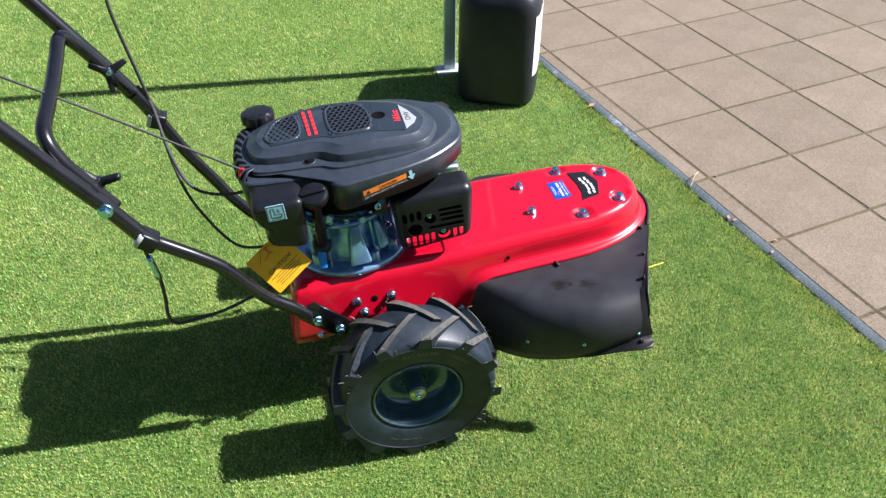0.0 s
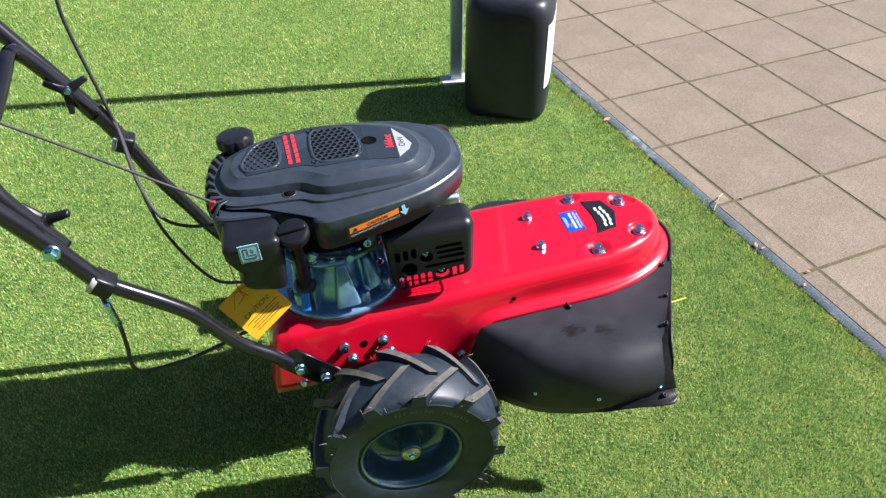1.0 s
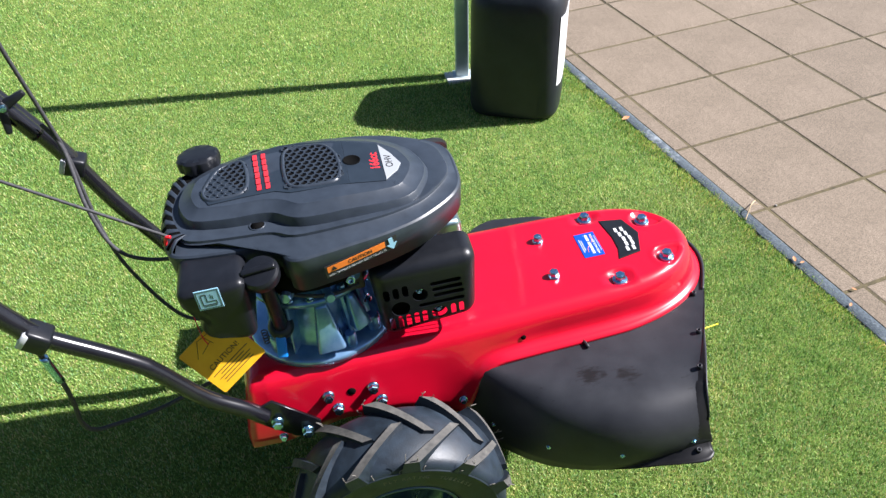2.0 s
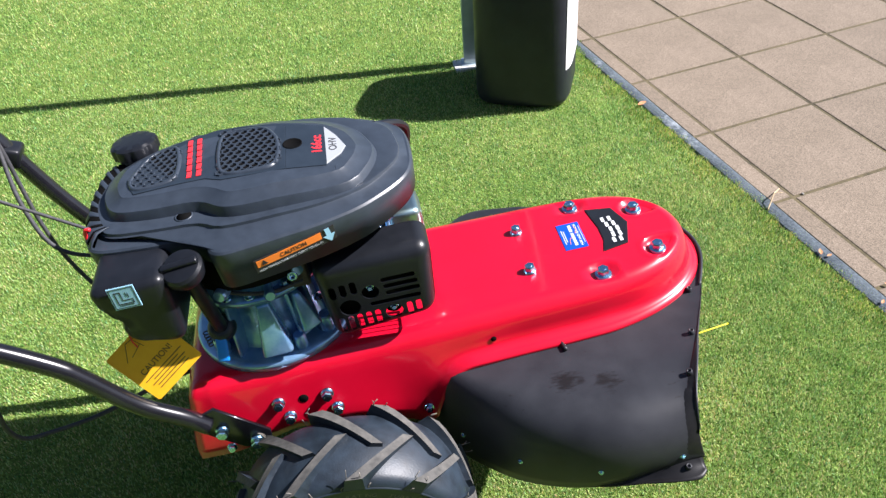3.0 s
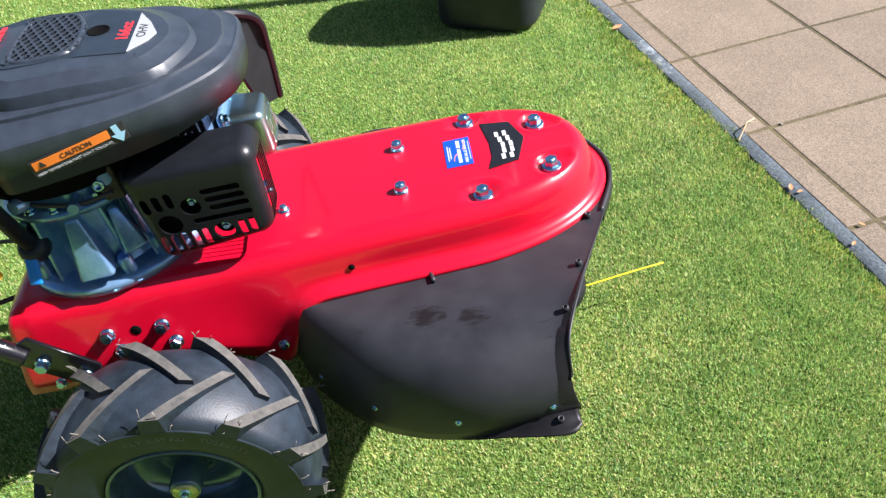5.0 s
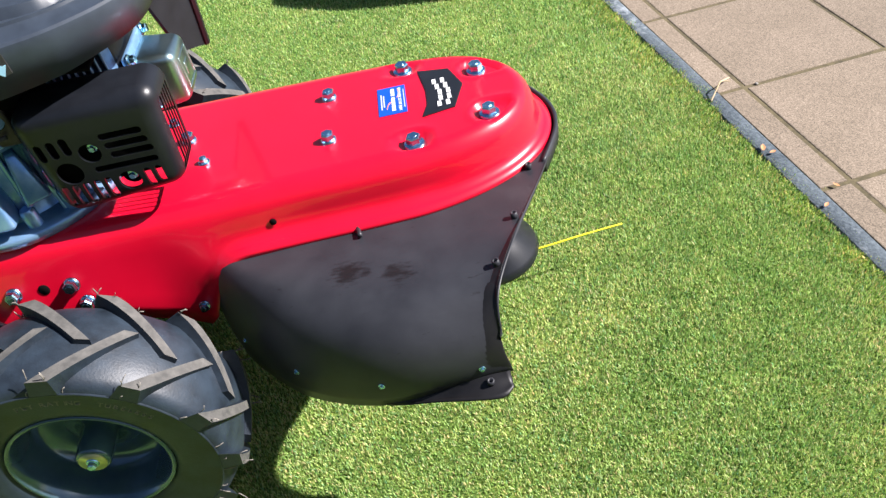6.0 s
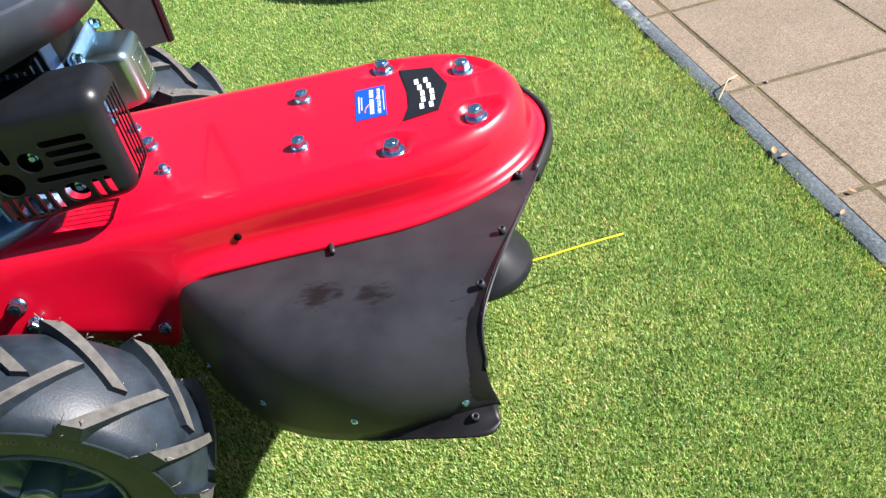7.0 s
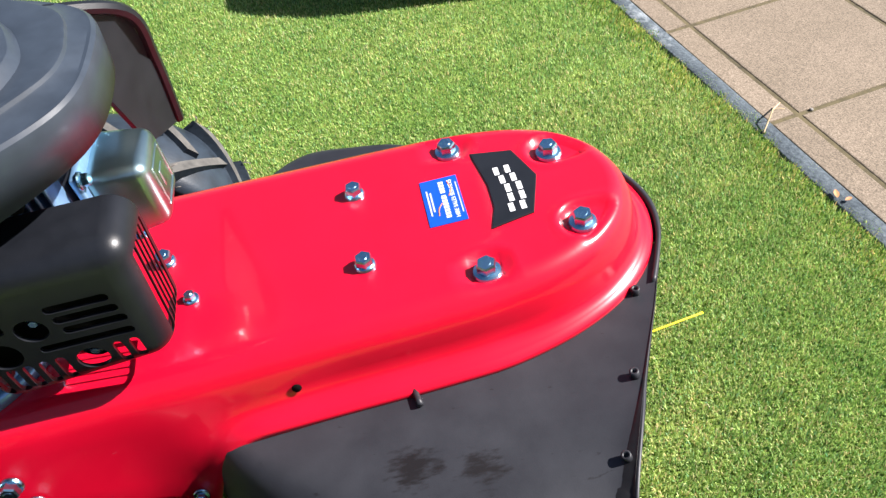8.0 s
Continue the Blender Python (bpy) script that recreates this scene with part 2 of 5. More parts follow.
def grass_material(name, blade, tint=(1, 1, 1), calm=0.0):
    m = mat(name, (0.1, 0.2, 0.03), 0.75, spec=0.22)
    t, link = m.node_tree, m.node_tree.links
    b = t.nodes["Principled BSDF"]
    co = t.nodes.new("ShaderNodeTexCoord")
    big = node(m, "ShaderNodeTexNoise", Scale=2.3, Detail=5.0, Roughness=0.6)
    link.new(co.outputs["Object"], big.inputs["Vector"])
    r2 = t.nodes.new("ShaderNodeValToRGB")
    e = r2.color_ramp.elements
    e[0].position, e[1].position = 0.32, 0.72
    e[0].color, e[1].color = (0.78, 0.88, 0.72, 1), (1.16, 1.08, 1.08, 1)
    link.new(big.outputs["Fac"], r2.inputs["Fac"])
    # smaller tufts and worn spots
    mid = node(m, "ShaderNodeTexNoise", Scale=17.0, Detail=4.0, Roughness=0.65)
    link.new(co.outputs["Object"], mid.inputs["Vector"])
    r3 = t.nodes.new("ShaderNodeValToRGB")
    e = r3.color_ramp.elements
    e[0].position, e[1].position = 0.30, 0.72
    e[0].color, e[1].color = (0.74, 0.84, 0.80, 1), (1.22, 1.13, 1.14, 1)
    link.new(mid.outputs["Fac"], r3.inputs["Fac"])
    tufts = t.nodes.new("ShaderNodeMix")
    tufts.data_type, tufts.blend_type = 'RGBA', 'MULTIPLY'
    tufts.inputs["Factor"].default_value = 1.0
    link.new(r2.outputs["Color"], tufts.inputs["A"])
    link.new(r3.outputs["Color"], tufts.inputs["B"])
    r1 = t.nodes.new("ShaderNodeValToRGB")
    e = r1.color_ramp.elements
    if blade:
        geo = t.nodes.new("ShaderNodeNewGeometry")
        link.new(geo.outputs["Random Per Island"], r1.inputs["Fac"])
        e[0].color, e[1].color = (0.040, 0.110, 0.030, 1), (0.66, 0.67, 0.44, 1)
        for at, colour in ((.20, (0.150, 0.310, 0.070)), (.48, (0.37, 0.54, 0.150)), (.66, (0.61, 0.75, 0.32)), (.73, (0.150, 0.40, 0.23)), (.80, (0.52, 0.66, 0.25)), (.91, (0.72, 0.52, 0.29))):
            k = e.new(at)
            k.color = (*colour, 1)
        for k in e:
            k.color = (*(tint[c] * (k.color[c] + ((0.36, 0.49, 0.17)[c] - k.color[c]) * calm) for c in range(3)), 1)
    else:
        fine = node(m, "ShaderNodeTexNoise", Scale=160.0, Detail=4.0, Roughness=0.7)
        link.new(co.outputs["Object"], fine.inputs["Vector"])
        link.new(fine.outputs["Fac"], r1.inputs["Fac"])
        e[0].position, e[1].position = 0.32, 0.7
        e[0].color, e[1].color = (0.040, 0.085, 0.016, 1), (0.26, 0.36, 0.075, 1)
        bp = node(m, "ShaderNodeBump", Strength=0.8, Distance=0.01)
        link.new(fine.outputs["Fac"], bp.inputs["Height"])
        link.new(bp.outputs[0], b.inputs["Normal"])
    mx = t.nodes.new("ShaderNodeMix")
    mx.data_type, mx.blend_type = 'RGBA', 'MULTIPLY'
    mx.inputs["Factor"].default_value = 1.0
    link.new(r1.outputs["Color"], mx.inputs["A"])
    link.new(tufts.outputs["Result"], mx.inputs["B"])
    link.new(mx.outputs["Result"], b.inputs["Base Color"])
    if blade:
        b.inputs["Transmission Weight"].default_value = 0.0
        tr = t.nodes.new("ShaderNodeBsdfTranslucent")
        link.new(mx.outputs["Result"], tr.inputs["Color"])
        ms = t.nodes.new("ShaderNodeMixShader")
        ms.inputs[0].default_value = 0.35
        link.new(b.outputs[0], ms.inputs[1])
        link.new(tr.outputs[0], ms.inputs[2])
        link.new(ms.outputs[0], t.nodes["Material Output"].inputs["Surface"])
    return m


SLAB, BLADE, TURF = slab_material(), grass_material("grass_blade", True, (0.96, 1.0, 0.98)), grass_material("turf", False)
DRYBLADE = grass_material("dry_grass_blade", True, (1.15, 1.08, 1.08), 0.24)
FRINGE = grass_material("fringe_blade", True, (1.16, 1.06, 0.80))
SAND = vary(mat("joint_soil", (0.09, 0.08, 0.05), 0.95), 60, (0.016, 0.014, 0.008), (0.105, 0.085, 0.042), second=0.8, second_scale=3.5, bump=0.6, bump_scale=150)

# ---- mesh helpers ----
BODY = pose(0, 0, 0.1897, -0.36, -4.63, 0) @ Matrix.Scale(K, 4)
FLAT = Matrix.Identity(4)


def put(name, mesh, material, parent=None, label="", m=None, smooth=True):
    ob = new(name, mesh)
    if material and not mesh.materials:
        mesh.materials.append(material)
    if smooth:
        mesh.shade_smooth()
    if parent:
        ob.parent = parent
    if m is not None:
        ob.matrix_basis = m
    if label:
        tagged(ob, label)
    return ob


def part(name, bm, material, parent=None, label="", m=None, smooth=True, sharp=None):
    """Links a bmesh as one mesh object under a thing or under a part."""
    if sharp:
        for e in bm.edges:
            if len(e.link_faces) == 2 and e.calc_face_angle(0) > radians(sharp):
                e.smooth = False
    mesh = bpy.data.meshes.new(name)
    bm.to_mesh(mesh)
    bm.free()
    return put(name, mesh, material, parent, label, m, smooth)


def spline(points, n, closed=False):
    """n points along a Catmull-Rom curve through the given ones."""
    p = [Vector(q) for q in points]
    count = len(p)
    spans = count if closed else count - 1
    out = []
    for i in range(n):
        s = i * spans / (n if closed else n - 1)
        k = min(int(s), spans - 1)
        f = s - k
        if closed:
            a, b, c, d = (p[(k + j) % count] for j in (-1, 0, 1, 2))
        else:
            b, c = p[k], p[k + 1]
            a = p[k - 1] if k > 0 else b * 2 - c
            d = p[k + 2] if k + 2 < count else c * 2 - b
        out.append(0.5 * (2 * b + (c - a) * f + (2 * a - 5 * b + 4 * c - d) * f ** 2 + (3 * b - a - 3 * c + d) * f ** 3))
    return out


def loft(rings, closed=True, top=False, bottom=False, bm=None):
    bm = bm or bmesh.new()
    rows = [[bm.verts.new(p) for p in ring] for ring in rings]
    n = len(rows[0])
    for a, b in zip(rows, rows[1:]):
        for i in range(n if closed else n - 1):
            j = (i + 1) % n
            bm.faces.new((a[i], a[j], b[j], b[i]))
    if bottom:
        bm.faces.new(rows[0][::-1])
    if top:
        bm.faces.new(rows[-1])
    return bm


def turned(profile, n=32, bm=None, top=True, bottom=True):
    """A solid turned about z from (radius, height) pairs."""
    rings = [[(r * math.cos(2 * math.pi * i / n), r * math.sin(2 * math.pi * i / n), z) for i in range(n)] for r, z in profile]
    return loft(rings, True, top, bottom, bm)


def tube(points, r, n=60, sides=12, bm=None, smooth_path=True, radii=None):
    path = spline(points, n) if smooth_path else [Vector(p) for p in points]
    rings, side = [], None
    for i, p in enumerate(path):
        d = (path[min(i + 1, len(path) - 1)] - path[max(i - 1, 0)]).normalized()
        if side is None:
            side = d.orthogonal().normalized()
        side = (side - d * side.dot(d)).normalized()
        up = d.cross(side)
        rr = radii(i / (len(path) - 1)) if radii else r
        rings.append([p + rr * (math.cos(2 * math.pi * k / sides) * side + math.sin(2 * math.pi * k / sides) * up) for k in range(sides)])
    return loft(rings, True, True, True, bm)


def box(x0, x1, y0, y1, z0, z1, bevel=0.0, segments=3, bm=None):
    made = bmesh.new()
    bmesh.ops.create_cube(made, size=1.0, matrix=Matrix.Translation(((x0 + x1) / 2, (y0 + y1) / 2, (z0 + z1) / 2)) @ Matrix.Diagonal((x1 - x0, y1 - y0, z1 - z0, 1)))
    if bevel:
        bmesh.ops.bevel(made, geom=made.edges[:], offset=bevel, segments=segments, affect='EDGES', profile=0.5)
    if bm is None:
        return made
    join(bm, made)
    return bm


def join(bm, other, m=None):
    if m is not None:
        bmesh.ops.transform(other, matrix=m, verts=other.verts)
    mesh = bpy.data.meshes.new("tmp")
    other.to_mesh(mesh)
    other.free()
    bm.from_mesh(mesh)
    bpy.data.meshes.remove(mesh)
    return bm


def moved(bm, m):
    bmesh.ops.transform(bm, matrix=m, verts=bm.verts)
    return bm


def facing(place, normal, spin=0.0):
    """A pose at place whose z axis is the given normal."""
    return Matrix.Translation(place) @ Vector(normal).to_track_quat('Z', 'Y').to_matrix().to_4x4() @ Matrix.Rotation(radians(spin), 4, 'Z')


def prism(outline, z0, z1, bevel=0.0):
    bm = bmesh.new()
    low = [bm.verts.new((x, y, z0)) for x, y in outline]
    f = bm.faces.new(low)
    if f.normal.z > 0 or sum(a[0] * b[1] - b[0] * a[1] for a, b in zip(outline, outline[1:] + outline[:1])) > 0:
        f.normal_flip()
    up = bmesh.ops.extrude_face_region(bm, geom=[f])
    for v in up["geom"]:
        if isinstance(v, bmesh.types.BMVert):
            v.co.z = z1
    bmesh.ops.recalc_face_normals(bm, faces=bm.faces)
    if bevel:
        tops = [e for e in bm.edges if all(abs(v.co.z - z1) < 1e-6 for v in e.verts)]
        bmesh.ops.bevel(bm, geom=tops, offset=bevel, segments=2, affect='EDGES', profile=0.5)
    return bm


def writing(text, size, m, material, parent, label="", depth=0.0003, align='CENTER', bold=0.0):
    """A word set in the built-in font, as a mesh part."""
    curve = bpy.data.curves.new("writing", 'FONT')
    curve.body, curve.size, curve.extrude, curve.align_x, curve.align_y, curve.offset = text, size, depth, align, 'CENTER', bold
    ob = new("writing", curve)
    mesh = bpy.data.meshes.new_from_object(ob.evaluated_get(bpy.context.evaluated_depsgraph_get()))
    bpy.data.objects.remove(ob)
    bpy.data.curves.remove(curve)
    mesh.materials.clear()
    return put("lettering", mesh, material, parent, label, m, smooth=False)


def bar(x0, x1, y0, y1, m, material, parent, name="print_bar", z=0.0003):
    return part(name, box(x0, x1, y0, y1, 0, z), material, parent, "", m, smooth=False)


def brand_block(a, b, t, high=.0006):
    """Two short bars that stand in for one letter of a brand name."""
    bm = box(-a, -a + t, -b, b, 0, high)
    return box(a - t, a, -b, b, 0, high, bm=bm)


def cut(bm, cutters):
    """Cuts the closed solids out of the bmesh and returns a new bmesh."""
    a_mesh, b_mesh = bpy.data.meshes.new("a"), bpy.data.meshes.new("b")
    bmesh.ops.recalc_face_normals(cutters, faces=cutters.faces)
    bm.to_mesh(a_mesh), cutters.to_mesh(b_mesh)
    bm.free(), cutters.free()
    a, b = new("a", a_mesh), new("b", b_mesh)
    mod = a.modifiers.new("cut", 'BOOLEAN')
    mod.operation, mod.object, mod.solver, mod.use_self = 'DIFFERENCE', b, 'EXACT', True
    done = bpy.data.meshes.new_from_object(a.evaluated_get(bpy.context.evaluated_depsgraph_get()))
    for ob in (a, b):
        bpy.data.objects.remove(ob)
    out = bmesh.new()
    out.from_mesh(done)
    for mesh in (a_mesh, b_mesh, done):
        bpy.data.meshes.remove(mesh)
    return out


def smoothstep(a, b, x):
    f = min(1.0, max(0.0, (x - a) / (b - a)))
    return f * f * (3 - 2 * f)


# ---- ground ----
EDGE_AT, EDGE_DIR = Vector((1.0732, 0.6127)), Vector((0.1857, -0.9826)).normalized()    # the lawn's border
EDGE_OUT = Vector((-EDGE_DIR.y, EDGE_DIR.x))
GRID_AT = Vector((1.131, 0.870))
GRID_U, GRID_V = Vector((0.9810, 0.1942)), Vector((0.1942, -0.9810))
PITCH_U, PITCH_V = 0.3653, 0.3653


def border(s, off):
    return EDGE_AT + EDGE_DIR * s + EDGE_OUT * off


def build_ground():
    bm = bmesh.new()
    # one sheet, finely divided near the place, that reaches the horizon
    steps = [-2500, -300, -40, -8, -4] + [-3.5 + 0.25 * i for i in range(43)] + [9, 14, 40, 300, 2500]
    grid = [[bm.verts.new((x, y, 0.004 * noise.noise(Vector((x * 1.3, y * 1.3, 0))) - 0.006 if abs(x) < 9 and abs(y) < 9 else -0.006)) for x in steps] for y in steps]
    for a, b in zip(grid, grid[1:]):
        for i in range(len(steps) - 1):
            bm.faces.new((a[i], a[i + 1], b[i + 1], b[i]))
    return tagged(part("ground", bm, TURF), "closely mown green lawn reaching to the paving", "lawn", kind="structure")


def build_blades(name, count, area, scale, seed, label, material=None, fringe=None):
    """Mown grass: kite-shaped blades, thinning out at the outer rim of the area, or a fringe that leans over the edging."""
    rng = np.random.default_rng(seed)
    x0, x1, y0, y1, fade, hole = area
    x, y = x0 + (x1 - x0) * rng.random(count), y0 + (y1 - y0) * rng.random(count)
    keep = (x - EDGE_AT.x) * EDGE_OUT.x + (y - EDGE_AT.y) * EDGE_OUT.y < 0.010 + 0.032 * rng.random(count) ** 2 + 0.010 * (np.sin(13 * y) + np.sin(37 * y + 1) + np.sin(83 * y + 2))
    rim = np.minimum.reduce([x - x0, y1 - y, y - y0]) / fade
    keep &= rng.random(count) < np.clip(rim, 0.0, 1.0)
    if hole:
        keep &= ~((x > hole[0]) & (y > hole[1]) & (y < hole[2]))
    if fringe:
        along, off = fringe[0] + (fringe[1] - fringe[0]) * rng.random(count), fringe[2] + (fringe[3] - fringe[2]) * rng.random(count) ** 0.6
        off = off + 0.006 * (np.sin(19 * along) + np.sin(47 * along + 1) + np.sin(101 * along + 2))
        x, y = EDGE_AT.x + EDGE_DIR.x * along + EDGE_OUT.x * off, EDGE_AT.y + EDGE_DIR.y * along + EDGE_OUT.y * off
        keep = rng.random(count) < 0.65 + 0.35 * np.sin(31 * along + 2 * np.sin(9 * along))
    x, y = x[keep], y[keep]
    n = len(x)
    ang, lean = rng.random(n) * 2 * np.pi, 0.20 + 0.80 * rng.random(n)
    if fringe:
        ang = math.atan2(EDGE_OUT.y, EDGE_OUT.x) + rng.normal(0, 0.9, n)
    patch = 0.5 + 0.5 * np.sin(x * 7.1 + 1.3 * np.sin(y * 5.3)) * np.sin(y * 6.3 + 1.7 * np.sin(x * 4.1))
    high = scale * (0.0036 + 0.0040 * rng.random(n)) * (0.8 + 0.4 * patch)
    wide = scale * (0.00055 + 0.00045 * rng.random(n))
    dx, dy = np.cos(ang), np.sin(ang)
    base = np.stack([x, y, np.full(n, -0.0065)], 1)
    side = np.stack([-dy * wide, dx * wide, np.zeros(n)], 1)
    mid = base + np.stack([dx * high * lean * 0.35, dy * high * lean * 0.35, high * 0.75], 1)
    tip = base + np.stack([dx * high * lean, dy * high * lean, high * (1.25 - 0.5 * lean) + 0.003], 1)
    co = np.stack([base, mid + side, tip, mid - side], 1).reshape(-1, 3)
    k = np.arange(n)[:, None] * 4
    tri = np.concatenate([k + [0, 1, 3], k + [3, 1, 2]], 1).reshape(-1)
    mesh = bpy.data.meshes.new(name)
    mesh.vertices.add(n * 4)
    mesh.vertices.foreach_set("co", co.astype(np.float32).ravel())
    mesh.loops.add(n * 6)
    mesh.loops.foreach_set("vertex_index", tri.astype(np.int32))
    mesh.polygons.add(n * 2)
    mesh.polygons.foreach_set("loop_start", np.arange(n * 2, dtype=np.int32) * 3)
    mesh.update(calc_edges=True)
    return tagged(put(name, mesh, material or BLADE, smooth=False), label, "grass", kind="stuff")


def build_edging():
    def strip(half, off, z0, z1, s0, s1, wav):
        rings = []
        for i in range(90):
            s = s0 + (s1 - s0) * i / 89
            w = wav * noise.noise(Vector((s * 3.1, 1.7, 0)))
            a, b = border(s, off - half + w), border(s, off + half + w)
            h = z1 + 0.001 * noise.noise(Vector((s * 5, 4, 2)))
            rings.append([(a.x, a.y, z0), (a.x, a.y, h - 0.002), (*(a.lerp(b, 0.06)), h), (*(a.lerp(b, 0.95)), h), (b.x, b.y, h - 0.001), (b.x, b.y, z0)])
        return loft(rings)
    return tagged(part("edging", strip(0.0188, 0.0278, -0.05, 0.0015, -6.0, 3.0, 0.003), EDGE), "dark weathered edging strip between lawn and paving", "edging", kind="structure")


ROWS, COLS = (-15, 12), 15


def grid(i, j):
    return GRID_AT + GRID_U * PITCH_U * i + GRID_V * PITCH_V * j


def build_pavement():
    bm = bmesh.new()
    ends = [(grid(0, j) - EDGE_AT).dot(EDGE_DIR) for j in ROWS]
    a = [border(ends[0], 0.0445), border(ends[1], 0.0445), grid(COLS, ROWS[1]), grid(COLS, ROWS[0])]
    bm.faces.new([bm.verts.new((p.x, p.y, 0.0005)) for p in a][::-1])
    bmesh.ops.recalc_face_normals(bm, faces=bm.faces)
    base = tagged(part("pavement", bm, SAND), "beige square concrete paving slabs with dark soil joints", "paving", kind="structure")
    return base


def build_slabs(pavement):
    gap = 0.0052
    a, b = PITCH_U / 2 - gap, PITCH_V / 2 - gap
    outline = [(-a, -b), (a, -b), (a, b), (-a, b)]
    mesh = bpy.data.meshes.new("slab")
    bm = prism(outline, -0.04, 0.0030, 0.003)
    bm.to_mesh(mesh)
    bm.free()
    turn = math.degrees(math.atan2(GRID_U.y, GRID_U.x))
    rest = bmesh.new()
    for i in range(COLS):
        for j in range(*ROWS):
            c = grid(i + 0.5, j + 0.5)
            if i < 9:
                continue
            join(rest, prism(outline, -0.04, 0.0030, 0.003), pose(c.x, c.y, 0, 0, 0, turn))
    tagged(part("far_slabs", rest, SLAB, pavement, smooth=False), kind="stuff")
    for i, j in [(i, j) for i in range(9) for j in range(*ROWS)]:
        c = grid(i + 0.5, j + 0.5)
        put("slab", mesh, SLAB, pavement, "", pose(c.x, c.y, 0.0008 * random.uniform(-1, 1), random.uniform(-.12, .12), random.uniform(-.12, .12), turn + random.uniform(-.3, .3)), smooth=False)
    # the cut row along the border
    for j in range(*ROWS):
        p0, p1 = GRID_AT + GRID_V * (PITCH_V * j + gap), GRID_AT + GRID_V * (PITCH_V * (j + 1) - gap)
        ring = []
        for p in (p0, p1):
            off = (p - EDGE_AT).dot(EDGE_OUT)
            q = p - GRID_U * ((off - 0.046) / GRID_U.dot(EDGE_OUT))
            ring.append((p - GRID_U * gap, q))
        o = [ring[0][1], ring[1][1], ring[1][0], ring[0][0]]
        c = sum(o, Vector((0, 0))) / 4
        part("slab", prism([tuple(v - c) for v in o], -0.04, 0.0028, 0.002), SLAB, pavement, "", pose(c.x, c.y, 0), smooth=False)


ground = build_ground()
# an added, unseen plain wall that closes the place and darkens reflections
tagged(part("unseen_wall", box(-9, 9, -4.7, -4.5, -.05, 2.7, .01, 1), RENDERED), "plain grey rendered wall added unseen behind the camera to darken reflections", "wall", kind="structure")
build_edging()
pavement = build_pavement()

# ---- the wheeled trimmer ----
trimmer = tagged(new("wheeled_trimmer"), "red and black petrol wheeled string trimmer on the lawn", "wheeled trimmer")


def half_outline():
    near = [(-.235, 0), (-.235, -.06), (-.2345, -.118), (-.231, -.132), (-.222, -.1375), (-.20, -.138), (-.1, -.137), (0, -.135), (.12, -.131), (.24, -.128), (.34, -.125), (.45, -.122), (.55, -.116), (.61, -.105), (.655, -.083), (.688, -.046), (.70, 0)]
    return near + [(u, -v) for u, v in near[-2:0:-1]]


DECK_TOP = 0.215
DENTS = [(.528, .108), (.648, .061), (.652, -.067), (.532, -.105)]

PUCKERS = [(.228, -.114), (.262, -.110)]      # small weld marks


def deck_floor(u):
    return float(np.interp(u, [-.30, -.2, -.09, .03, .10, .15, .19, .23], [.044, .062, .088, .068, .038, .020, .026, .030]))


def build_deck():
    n = 240
    base = [Vector((p.x, p.y)) for p in spline([(u, v, 0) for u, v in half_outline()], n, True)]
    out = []
    for i in range(n):
        d = (base[(i + 1) % n] - base[i - 1]).normalized()
        o = Vector((d.y, -d.x))
        # square corners at the rear
        o = o.lerp(o / max(abs(o.x), abs(o.y)), 1 - smoothstep(-.20, -.15, base[i].x))
        out.append(o)
    rings = []
    # from the middle line out to the bend
    for k in range(29):
        f = (k / 28) ** 0.8
        ring = []
        for i in range(n):
            mid = Vector((min(max(base[i].x, -.15), .60), 0))
            p = mid.lerp(base[i], f)
            w = DECK_TOP
            for a, b in DENTS:
                d = math.hypot((p.x - a) * (.42 if a > .6 and p.x > a else 1), p.y - b)
                w -= 0.009 * (1 - smoothstep(0.019, 0.029, d)) - 0.0012 * math.exp(-((d - 0.032) / 0.005) ** 2)
            for a, b in PUCKERS:
                w += .0016 * math.exp(-((p.x - a) / .010) ** 2 - ((p.y - b) / .014) ** 2)
            ring.append((p.x, p.y, w))
        rings.append(ring)
    lip = [(.010, .2135), (.020, .208), (.029, .198), (.035, .184), (.038, .168), (.041, .155), (.046, .147), (.055, .1425), (.066, .140), (.068, .132)]
    for k, (off, w) in enumerate(lip):
        ring = []
        for i in range(n):
            u = base[i].x
            s = float(np.interp(u, [.158, .173, .184, .195, .208, .225, .250], [1, .84, .57, .38, .21, .08, 0]))
            f = max(0.0, (k - 3) / 6)
            wb = 0.184 + (deck_floor(u) - 0.184) * min(f, 1.0) if k > 3 else w
            ob = .035 + .028 * min(f, 1.0) if k > 3 else off
            if k == 9:
                wb, ob = deck_floor(u) - 0.004, .060
            o = off + (ob - off) * s
            o *= 1 - .22 * smoothstep(.50, .66, u)
            if 3 < k < 7:
                o -= .0035 * smoothstep(.25, .38, u) * (1 - smoothstep(.52, .60, u))
            flare = 0.024 * s * smoothstep(.10, .215, u) * f
            ring.append((base[i].x + out[i].x * o, base[i].y + out[i].y * (o + flare), w + (wb - w) * s))
        rings.append(ring)
    bm = loft(rings)
    bmesh.ops.remove_doubles(bm, verts=bm.verts, dist=0.0008)
    bmesh.ops.recalc_face_normals(bm, faces=bm.faces)
    ob = part("deck", bm, RED, trimmer, "glossy red pressed steel deck", BODY)
    thick = ob.modifiers.new("thickness", 'SOLIDIFY')
    thick.thickness, thick.offset = 0.0025, -1
    return ob


deck = build_deck()


